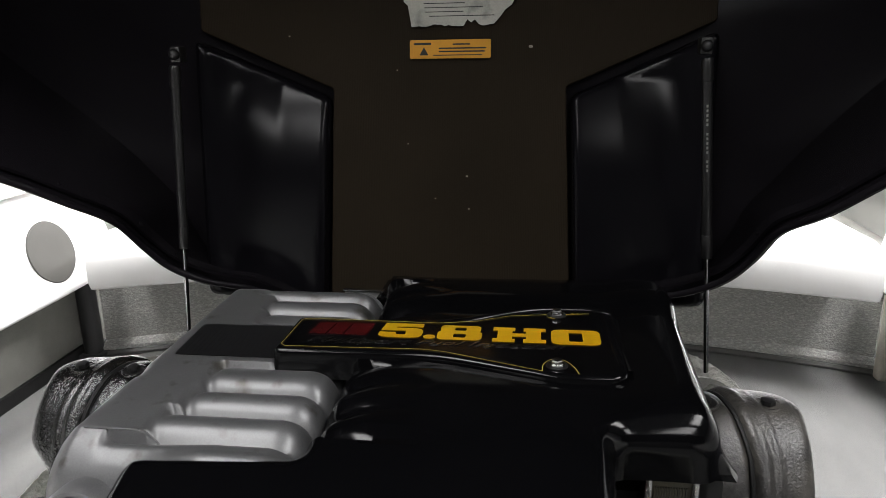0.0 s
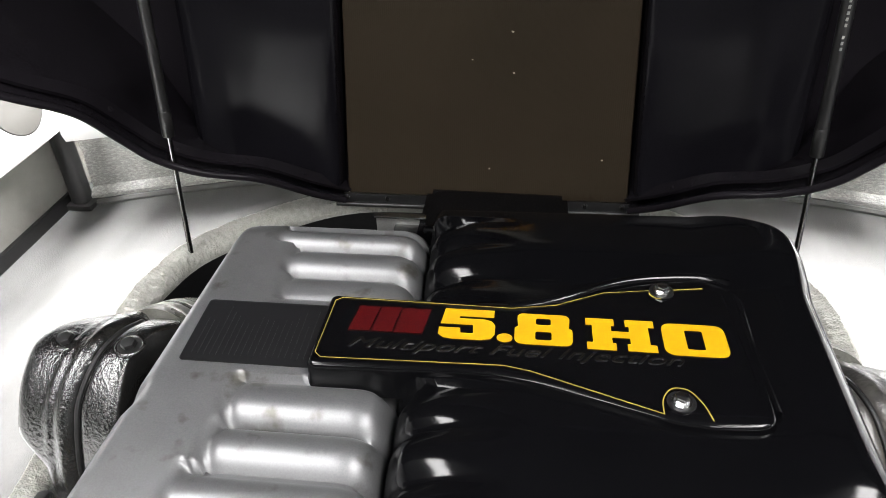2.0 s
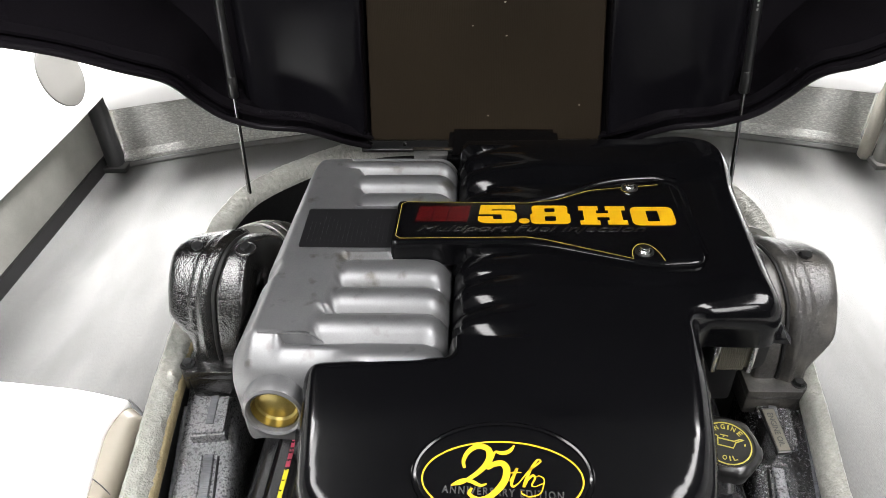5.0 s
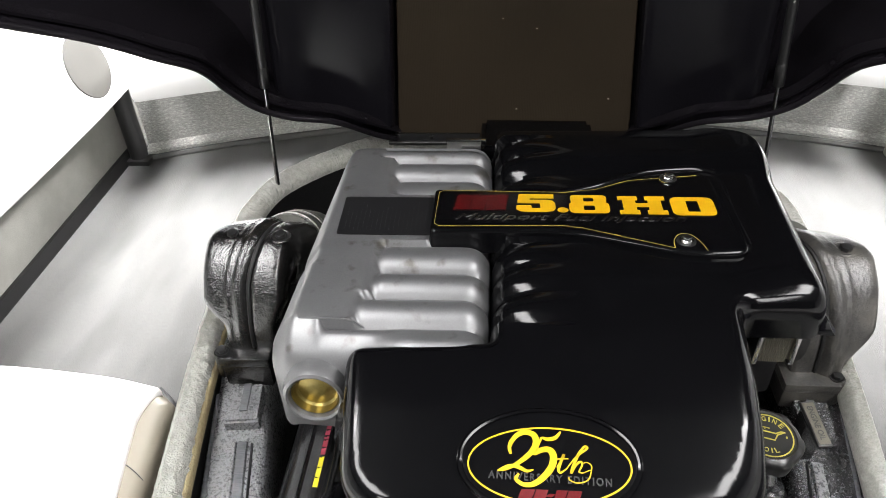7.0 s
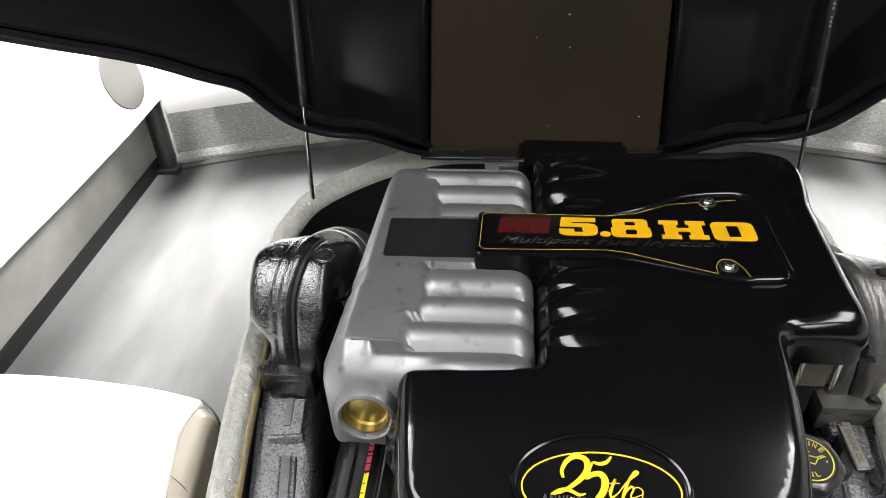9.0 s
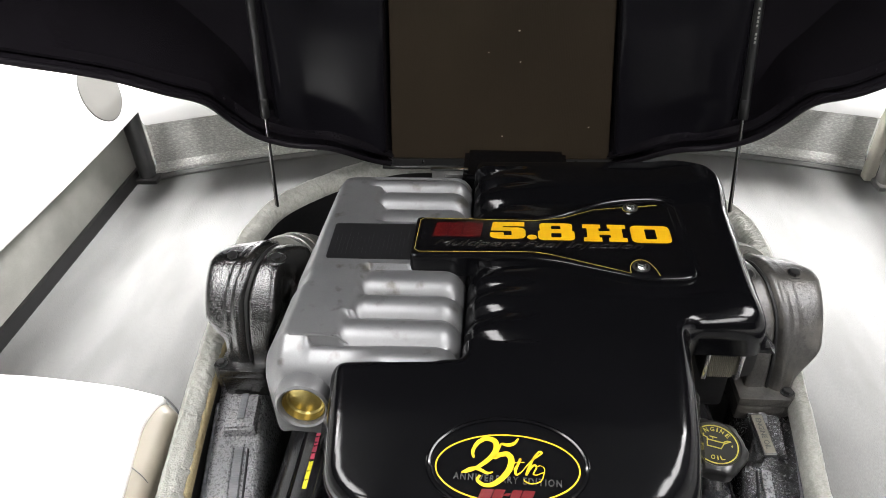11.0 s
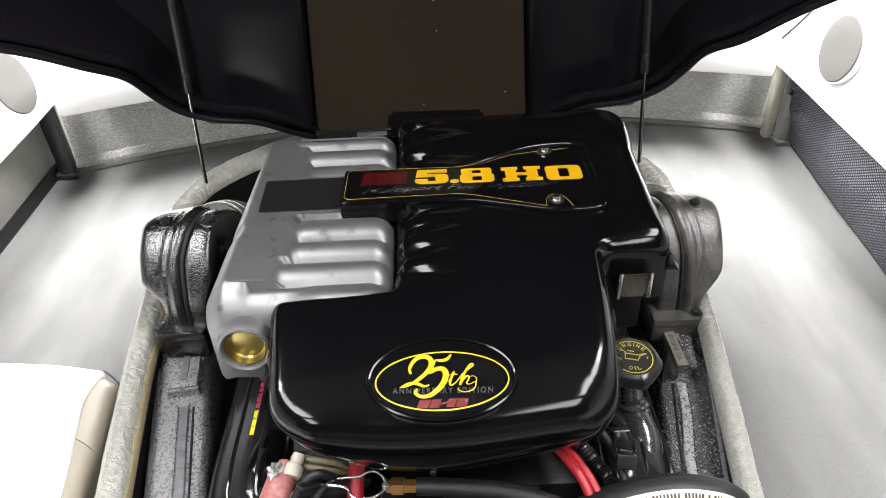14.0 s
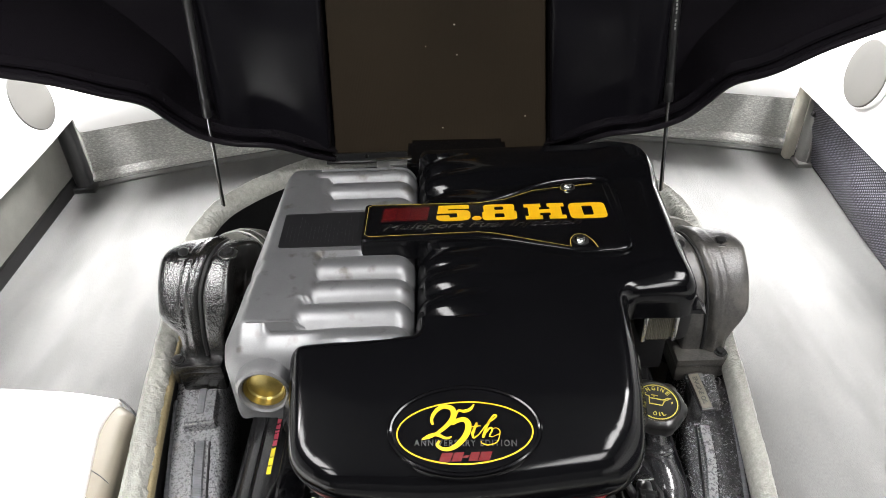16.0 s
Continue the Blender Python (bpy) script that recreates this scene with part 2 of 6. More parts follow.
def mat_ribbed():
    """Brown-black foam mat with fine upright ribs."""
    m, n, l, b = tree("ribbed_foam_mat")
    tc = n.new("ShaderNodeTexCoord")
    wv = n.new("ShaderNodeTexWave")
    wv.bands_direction = "X"
    wv.inputs["Scale"].default_value = 125.0
    wv.inputs["Distortion"].default_value = 0.6
    ns = n.new("ShaderNodeTexNoise")
    ns.inputs["Scale"].default_value = 500.0
    nb = n.new("ShaderNodeTexNoise")
    nb.inputs["Scale"].default_value = 6.0
    for t in (wv, ns, nb):
        l.new(tc.outputs["Object"], t.inputs["Vector"])
    ramp = n.new("ShaderNodeValToRGB")
    ramp.color_ramp.elements[0].color, ramp.color_ramp.elements[1].color = (0.0155, 0.0112, 0.0066, 1), (0.026, 0.019, 0.0114, 1)
    l.new(nb.outputs["Fac"], ramp.inputs[0])
    l.new(ramp.outputs[0], b.inputs["Base Color"])
    add = n.new("ShaderNodeMath")
    add.operation = "MULTIPLY_ADD"
    add.inputs[1].default_value = 0.6
    l.new(ns.outputs["Fac"], add.inputs[0])
    l.new(wv.outputs["Fac"], add.inputs[2])
    bp = n.new("ShaderNodeBump")
    bp.inputs["Strength"].default_value, bp.inputs["Distance"].default_value = 0.14, 0.001
    l.new(add.outputs[0], bp.inputs["Height"])
    l.new(bp.outputs[0], b.inputs["Normal"])
    b.inputs["Roughness"].default_value = 0.72
    b.inputs["Specular IOR Level"].default_value = 0.12
    return m


def mesh_cloth():
    """Charcoal net: two crossing sets of slanted threads over dark holes."""
    m, n, l, b = tree("charcoal_net")
    tc = n.new("ShaderNodeTexCoord")
    total = None
    for ang in (32, -32):
        mp = n.new("ShaderNodeMapping")
        mp.inputs["Rotation"].default_value = (radians(ang), 0, 0)
        l.new(tc.outputs["Object"], mp.inputs["Vector"])
        wv = n.new("ShaderNodeTexWave")
        wv.bands_direction = "Z"
        wv.inputs["Scale"].default_value = 60.0
        wv.inputs["Distortion"].default_value = 0.5
        wv.inputs["Detail Scale"].default_value = 0.4
        l.new(mp.outputs[0], wv.inputs["Vector"])
        if total is None:
            total = wv.outputs["Fac"]
        else:
            mx = n.new("ShaderNodeMath")
            mx.operation = "MULTIPLY"
            l.new(total, mx.inputs[0])
            l.new(wv.outputs["Fac"], mx.inputs[1])
            total = mx.outputs[0]
    ramp = n.new("ShaderNodeValToRGB")
    ramp.color_ramp.elements[0].position, ramp.color_ramp.elements[1].position = 0.12, 0.6
    ramp.color_ramp.elements[0].color, ramp.color_ramp.elements[1].color = (0.007, 0.007, 0.011, 1), (0.15, 0.146, 0.178, 1)
    l.new(total, ramp.inputs[0])
    l.new(ramp.outputs[0], b.inputs["Base Color"])
    bp = n.new("ShaderNodeBump")
    bp.inputs["Strength"].default_value, bp.inputs["Distance"].default_value = 0.6, 0.002
    l.new(total, bp.inputs["Height"])
    l.new(bp.outputs[0], b.inputs["Normal"])
    b.inputs["Roughness"].default_value = 0.5
    return m


MAT, NET = mat_ribbed(), mesh_cloth()


# ---- builders ----
def part(name, bm, material, parent=None, label="", smooth=40):
    """Links a bmesh, or (verts, faces), as one mesh object under a thing or part."""
    me = bpy.data.meshes.new(name)
    if isinstance(bm, tuple):
        me.from_pydata([tuple(map(float, v)) for v in bm[0]], [], [tuple(map(int, f)) for f in bm[1]])
        me.validate()
    else:
        bmesh.ops.recalc_face_normals(bm, faces=bm.faces[:])
        bm.to_mesh(me)
        bm.free()
    me.materials.append(material)
    if smooth:
        me.shade_smooth()
        me.set_sharp_from_angle(angle=radians(smooth))
    ob = new(name, me)
    if parent:
        ob.parent = parent
    if label:
        ob["label"] = label
    return ob


def thing(name, label, category, group="", kind="", at=None):
    e = new(name)
    e.empty_display_size = 0.05
    if at:
        e.location = at
    return tagged(e, label, category, group, kind)


def box(bm, size, m=Matrix(), bevel=0.0, seg=2):
    r = bmesh.ops.create_cube(bm, size=1.0, matrix=m @ Matrix.Diagonal((*size, 1)))
    if bevel:
        vs = set(r["verts"])
        es = [e for e in bm.edges if e.verts[0] in vs and e.verts[1] in vs]
        bmesh.ops.bevel(bm, geom=es, offset=bevel, segments=seg, affect="EDGES", profile=0.6)
    return bm


def cyl(bm, r1, r2, h, m=Matrix(), seg=24, bevel=0.0):
    """A cone or cylinder along local z, from 0 to h."""
    r = bmesh.ops.create_cone(bm, cap_ends=True, segments=seg, radius1=r1, radius2=r2, depth=h, matrix=m @ Matrix.Translation((0, 0, h / 2)))
    if bevel:
        fs = {f for v in r["verts"] for f in v.link_faces if len(f.verts) > 4}
        es = {e for f in fs for e in f.edges}
        bmesh.ops.bevel(bm, geom=list(es), offset=bevel, segments=2, affect="EDGES", profile=0.6)
    return bm


def smooth_path(pts, n=8, closed=False):
    """Catmull-Rom through the points."""
    P = [Vector(p) for p in pts]
    k = len(P)
    out = []
    for i in range(k if closed else k - 1):
        if closed:
            a, b, c, d = P[(i - 1) % k], P[i], P[(i + 1) % k], P[(i + 2) % k]
        else:
            a, b, c, d = P[max(i - 1, 0)], P[i], P[i + 1], P[min(i + 2, k - 1)]
        for j in range(n):
            t = j / n
            out.append(0.5 * ((2 * b) + (c - a) * t + (2 * a - 5 * b + 4 * c - d) * t * t + (3 * b - a - 3 * c + d) * t ** 3))
    if not closed:
        out.append(P[-1])
    return out


def tube(pts, radius, seg=12, n=8, closed=False, section=None, up=None):
    """A swept tube as (verts, faces). radius: number or function of 0..1. section: list of (a, b) in units of radius."""
    path = smooth_path(pts, n, closed) if n > 1 else [Vector(p) for p in pts]
    sec = section or [(math.cos(2 * math.pi * i / seg), math.sin(2 * math.pi * i / seg)) for i in range(seg)]
    k, s = len(path), len(sec)
    verts, faces = [], []
    side = None
    for i, p in enumerate(path):
        tan = (path[(i + 1) % k] - path[i - 1]) if closed else (path[min(i + 1, k - 1)] - path[max(i - 1, 0)])
        tan.normalize()
        if up is not None:
            side = tan.cross(Vector(up)).normalized()
        elif side is None:
            side = tan.cross(Vector((0, 0, 1)) if abs(tan.z) < 0.9 else Vector((1, 0, 0))).normalized()
        else:
            side = (side - tan * side.dot(tan)).normalized()
        top = side.cross(tan)
        r = radius(i / max(k - 1, 1)) if callable(radius) else radius
        verts += [p + side * (a * r) + top * (b * r) for a, b in sec]
    for i in range(k if closed else k - 1):
        a, b = i * s, ((i + 1) % k) * s
        faces += [(a + j, a + (j + 1) % s, b + (j + 1) % s, b + j) for j in range(s)]
    if not closed:
        faces += [tuple(range(s))[::-1], tuple(range((k - 1) * s, k * s))]
    return verts, faces


def rounded(poly, radii, n=6):
    """A polygon with its corners rounded; radii: one number or one a corner."""
    k = len(poly)
    rr = radii if isinstance(radii, (list, tuple)) else [radii] * k
    out = []
    for i in range(k):
        p, a, b = Vector(poly[i]), Vector(poly[i - 1]), Vector(poly[(i + 1) % k])
        u, v = (a - p), (b - p)
        r = min(rr[i], u.length * 0.48, v.length * 0.48)
        if r < 1e-5:
            out.append(tuple(p))
            continue
        s, e = p + u.normalized() * r, p + v.normalized() * r
        for j in range(n + 1):
            t = j / n
            q = s * (1 - t) ** 2 + p * 2 * t * (1 - t) + e * t * t
            out.append(tuple(q))
    return out


def sdf(P, poly):
    """Signed distance (inside negative) of points to a polygon, and the nearest outline points."""
    A = np.array(poly, float)
    B = np.roll(A, -1, axis=0)
    best, near = np.full(len(P), 1e9), np.zeros((len(P), 2))
    inside = np.zeros(len(P), bool)
    for a, b in zip(A, B):
        d = b - a
        t = np.clip(((P - a) @ d) / (d @ d + 1e-12), 0, 1)
        q = a + t[:, None] * d
        dist = np.hypot(*(P - q).T)
        upd = dist < best
        best[upd], near[upd] = dist[upd], q[upd]
        cross = ((a[1] > P[:, 1]) != (b[1] > P[:, 1]))
        with np.errstate(divide="ignore", invalid="ignore"):
            xi = (b[0] - a[0]) * (P[:, 1] - a[1]) / (b[1] - a[1] + 1e-15) + a[0]
        inside ^= cross & (P[:, 0] < xi)
    return np.where(inside, -best, best), near


def moulded(poly, height, cell, r, skirt, flare=0.0, steps=3, shoulder=(0.01, 0.0)):
    """A moulded shell over a plan outline: height(x, y) less a quarter-round of radius r (a number or a function of x, y) at its rim, then a skirt down by skirt(x, y)
    metres that flares outwards. shoulder: a band inside the rim, in metres, over which the top falls away by so much. Returns (verts, faces)."""
    ring = [Vector(p) for p in poly]
    line = []
    for i, p in enumerate(ring):
        q = ring[(i + 1) % len(ring)]
        m = max(1, int((q - p).length / max(0.004, cell * 0.8)))
        line += [p.lerp(q, j / m) for j in range(m)]
    area = sum(p.x * q.y - q.x * p.y for p, q in zip(line, line[1:] + line[:1]))
    if area < 0:
        line.reverse()
    k = len(line)
    L = np.array([tuple(p) for p in line])
    T = np.roll(L, -2, axis=0) - np.roll(L, 2, axis=0)
    T /= np.hypot(*T.T)[:, None] + 1e-12
    inward = np.stack([-T[:, 1], T[:, 0]], 1)
    pts = [L]

    def radius(Q):
        return r(Q[:, 0], Q[:, 1]) if callable(r) else np.full(len(Q), float(r))
    for a in (14, 28, 42, 56, 70, 85):
        off = radius(L) * (1 - math.cos(radians(a)))
        Q = L + inward * off[:, None]
        d, _ = sdf(Q, poly)
        pts.append(Q[(d < -0.93 * off) & (off > 0.0004)])
    lo, hi = L.min(0), L.max(0)
    gx, gy = np.meshgrid(np.arange(lo[0], hi[0], cell), np.arange(lo[1], hi[1], cell), indexing="ij")
    G = np.stack([gx.ravel(), gy.ravel()], 1)
    d, _ = sdf(G, poly)
    pts.append(G[d < -radius(G) - 0.35 * cell])
    P = np.concatenate(pts)
    co, _, tris, orig, _, _ = geometry.delaunay_2d_cdt([Vector(p) for p in P.tolist()], [(i, (i + 1) % k) for i in range(k)], [], 1, 1e-6)
    V = np.array([tuple(c) for c in co])
    place = {}
    for i, o in enumerate(orig):
        for j in o:
            place[j] = i
    dd, _ = sdf(V, poly)
    dd = np.minimum(dd, 0)
    rim = [place[i] for i in range(k)]
    dd[rim] = 0
    rv = radius(V)
    t = np.clip(1 + dd / rv, 0, 1)
    Z = height(V[:, 0], V[:, 1]) - rv * (1 - np.sqrt(np.maximum(1 - t * t, 0)))
    Z = Z - shoulder[1] * np.clip(1 + dd / shoulder[0], 0, 1) ** 2
    verts = np.column_stack([V, Z]).tolist()
    faces = [tuple(f) for f in tris]
    rows = [rim]
    for s in range(1, steps + 1):
        f = s / steps
        row = []
        for i, p in enumerate(line):
            fl = flare(p.x, p.y) if callable(flare) else flare
            o = -inward[i] * fl * f ** 1.5
            row.append(len(verts))
            verts.append([p.x + o[0], p.y + o[1], verts[rim[i]][2] - skirt(p.x, p.y) * f])
        rows.append(row)
    for a, b in zip(rows, rows[1:]):
        faces += [(a[(i + 1) % k], a[i], b[i], b[(i + 1) % k]) for i in range(k)]
    return verts, faces


def put(vf, m):
    """The verts of (verts, faces) moved by a matrix."""
    return [m @ Vector(v) for v in vf[0]], vf[1]


def flat(poly, m=Matrix(), h=0.0004):
    """A thin raised patch of a plan outline."""
    bm = bmesh.new()
    vs = [bm.verts.new((x, y, 0)) for x, y in poly]
    f = bm.faces.new(vs)
    r = bmesh.ops.extrude_face_region(bm, geom=[f])
    bmesh.ops.translate(bm, verts=[v for v in r["geom"] if isinstance(v, bmesh.types.BMVert)], vec=(0, 0, h))
    bmesh.ops.triangulate(bm, faces=[f for f in bm.faces if len(f.verts) > 4])
    bmesh.ops.transform(bm, matrix=m, verts=bm.verts[:])
    return bm


def glyphs(loops, m, h=0.0004):
    """Filled outlines with holes, as a thin solid: a list of closed loops of (x, y). Returns a bmesh."""
    cu = bpy.data.curves.new("print_outline", "CURVE")
    cu.dimensions, cu.fill_mode, cu.extrude = "2D", "BOTH", h / 2
    for lp in loops:
        sp = cu.splines.new("POLY")
        sp.points.add(len(lp) - 1)
        for p, (x, y) in zip(sp.points, lp):
            p.co = (x, y, 0, 1)
        sp.use_cyclic_u = True
    return curve_mesh(cu, m @ Matrix.Translation((0, 0, h / 2)))


def curve_mesh(cu, m):
    tmp = bpy.data.objects.new("tmp", cu)
    scene.collection.objects.link(tmp)
    me = bpy.data.meshes.new_from_object(tmp.evaluated_get(bpy.context.evaluated_depsgraph_get()))
    bm = bmesh.new()
    bm.from_mesh(me)
    bmesh.ops.transform(bm, matrix=m, verts=bm.verts[:])
    bpy.data.objects.remove(tmp)
    bpy.data.curves.remove(cu)
    bpy.data.meshes.remove(me)
    return bm


def lettering(text, width, height, m, h=0.0004, shear=0.0, bold=0.0, space=1.0):
    """Words in the built-in font, fitted to width and height, from the lower left corner at m's origin."""
    cu = bpy.data.curves.new("print_words", "FONT")
    cu.body, cu.extrude, cu.offset, cu.space_character, cu.shear = text, 0.02, bold, space, shear
    cu.resolution_u = 6
    bm = curve_mesh(cu, Matrix())
    xs, ys = [v.co.x for v in bm.verts], [v.co.y for v in bm.verts]
    sx, sy = width / (max(xs) - min(xs)), height / (max(ys) - min(ys))
    bmesh.ops.transform(bm, matrix=m @ Matrix.Diagonal((sx, sy, h / 0.04, 1)) @ Matrix.Translation((-min(xs), -min(ys), 0.02)), verts=bm.verts[:])
    return bm


def ribbon(pts, w, m=Matrix(), h=0.0003, n=1, closed=False):
    """A flat printed line along (x, y) points."""
    p3 = [(x, y, 0) for x, y in pts]
    vf = tube(p3, 1.0, n=n, closed=closed, section=[(-w / 2, 0), (w / 2, 0), (w / 2, h), (-w / 2, h)], up=(0, 0, 1))
    return put(vf, m)


def ellipse(a, b, n=64, a0=0.0, a1=2 * math.pi):
    return [(a * math.cos(a0 + (a1 - a0) * i / n), b * math.sin(a0 + (a1 - a0) * i / n)) for i in range(n)]


def bolt(name, parent, m, r=0.006, h=0.005, material=None, washer=True):
    """A hexagon-head bolt on a washer, along local z."""
    bm = bmesh.new()
    if washer:
        cyl(bm, r * 1.35, r * 1.35, h * 0.25, m, 20)
    cyl(bm, r, r * 0.94, h, m @ Matrix.Translation((0, 0, h * 0.2)), 6, bevel=r * 0.12)
    return part(name, bm, material or STEEL, parent, smooth=25)


# ---- the setting: workshop shell, boat floor and sides ----
def sm(a, b, x):
    t = np.clip((x - a) / (b - a), 0, 1)
    return t * t * (3 - 2 * t)


def slab(name, size, centre, material, label, bevel=0.0):
    ob = part(name, box(bmesh.new(), size, pose(*centre), bevel), material, None)
    return tagged(ob, label, "wall", kind="structure")


slab("ground", (9.4, 9.4, 0.1), (0, -0.4, -0.75), WALL, "grey concrete workshop floor under the boat")
slab("wall_north", (9.4, 0.15, 3.4), (0, 4.2, 0.95), WALL, "plain grey painted workshop wall")
# unseen wall made black so the glossy hatch and cover reflect dark
slab("wall_south", (9.4, 0.15, 3.4), (0, -5.0, 0.95), BILGE, "unseen end wall of the workshop, black to darken reflections")
slab("wall_east", (0.15, 9.05, 3.4), (4.6, -0.4, 0.95), WALL, "plain grey painted workshop wall")
slab("wall_west", (0.15, 9.05, 3.4), (-4.6, -0.4, 0.95), WALL, "plain grey painted workshop wall")
slab("ceiling", (9.4, 9.4, 0.12), (0, -0.4, 2.71), CEILING, "grey boarded workshop ceiling")


def ceiling_light(x, y):
    """A batten fitting with its frame, in which the lamp sits."""
    t = thing("ceiling_light", "white ceiling batten light hung under the ceiling", "light", "ceiling lights", at=(x, y, LAMP_Z))
    bm = bmesh.new()
    box(bm, (0.62, 1.66, 0.05), pose(0, 0, 0.0), 0.008)
    part("housing", bm, HOUSING, t)
    for sx in (-0.75, 0.75):
        bm = cyl(bmesh.new(), 0.006, 0.006, 0.27, pose(0, sx, 0.025), 10)
        part("hanger", bm, STEEL, t)
    return t


first = ceiling_light(*LAMPS[0][:2])
for lx, ly, _ in LAMPS[1:]:
    copy_thing(first, pose(lx, ly, LAMP_Z))

# floor of the boat, one carpeted sheet
bm = box(bmesh.new(), (1.84, 3.7, 0.05), pose(CX, -0.62, -0.025))
tagged(part("floor", bm, CARPET), "pale grey short-pile carpet on the boat floor", "floor", kind="structure")


def arc_y(x, deep):
    """Front line of the stern bench, bowed away in the middle."""
    return deep + 0.03 * (x - CX) - 0.24 * (x - CX) ** 2


def bowed(name, deep, prof, material, label, x0=-0.845, x1=0.82, n=40, parent=None, kind="structure", cat="wall"):
    """A profile of (out, z) points carried along the bow; out is towards the engine."""
    verts, faces = [], []
    k = len(prof)
    for i in range(n + 1):
        x = x0 + (x1 - x0) * i / n
        y = arc_y(x, deep)
        verts += [(x, y - o, z) for o, z in prof]
    for i in range(n):
        for j in range(k - 1):
            a = i * k + j
            faces.append((a, a + k, a + k + 1, a + 1))
        faces.append((i * k + k - 1, (i + 1) * k + k - 1, (i + 1) * k, i * k))
    faces += [tuple(range(k))[::-1], tuple(range(n * k, n * k + k))]
    ob = part(name, (verts, faces), material, parent, label if parent else "")
    return ob if parent else tagged(ob, label, cat, kind=kind)


bowed("wall_bench_riser", 0.995, [(0, 0.0), (0.012, 0.0), (0.02, 0.006), (0.021, 0.018), (0.013, 0.026), (0.003, 0.03), (0.001, 0.12), (0.004, 0.235), (-0.04, 0.235), (-0.04, 0.0)],
      RISER, "grey crushed-pile carpet on the riser under the stern bench")
bowed("trim", 0.995, [(0.0125, 0.0005), (0.034, 0.0005), (0.036, 0.006), (0.031, 0.011), (0.0225, 0.011)], CARPET, "pale carpet hem where the riser meets the floor", cat="trim")

# stern bench
bench = thing("stern_bench", "white vinyl stern bench cushion over a carpeted riser", "bench", at=(CX, 1.0, 0.2))


def under(ob, e):
    """Keeps a part, built in world places, where it is under its moved thing."""
    ob.matrix_parent_inverse = e.matrix_basis.inverted()
    return ob


under(bowed("seat_cushion", 0.975, [(-0.03, 0.204), (0.142, 0.197), (0.155, 0.203), (0.161, 0.219), (0.161, 0.262), (0.153, 0.285), (0.135, 0.298), (0.1, 0.304), (-0.40, 0.29), (-0.40, 0.21)],
             VINYL, "white vinyl cushion with a rounded front edge", -0.765, 0.742, parent=bench), bench)
under(bowed("backrest", 1.36, [(-0.1, 0.29), (0.03, 0.292), (0.05, 0.32), (0.0, 0.44), (-0.03, 0.47), (-0.12, 0.47)], VINYL, "white vinyl backrest", -0.8, 0.78, parent=bench), bench)

# dark piped seams where the cushion meets the side panels
for seam_line in ([(0.8165, 0.7403, 0.3492), (0.8118, 0.7491, 0.3261), (0.8078, 0.7624, 0.3064), (0.7985, 0.7958, 0.2615), (0.7945, 0.8132, 0.2421)], [(-0.72, 0.731, 0.3065), (-0.80, 0.822, 0.307), (-0.893, 0.927, 0.3055)]):
    under(part("piped_seam", tube(seam_line, 0.0024, 8, 4), POSTDARK, bench, "charcoal piping"), bench)


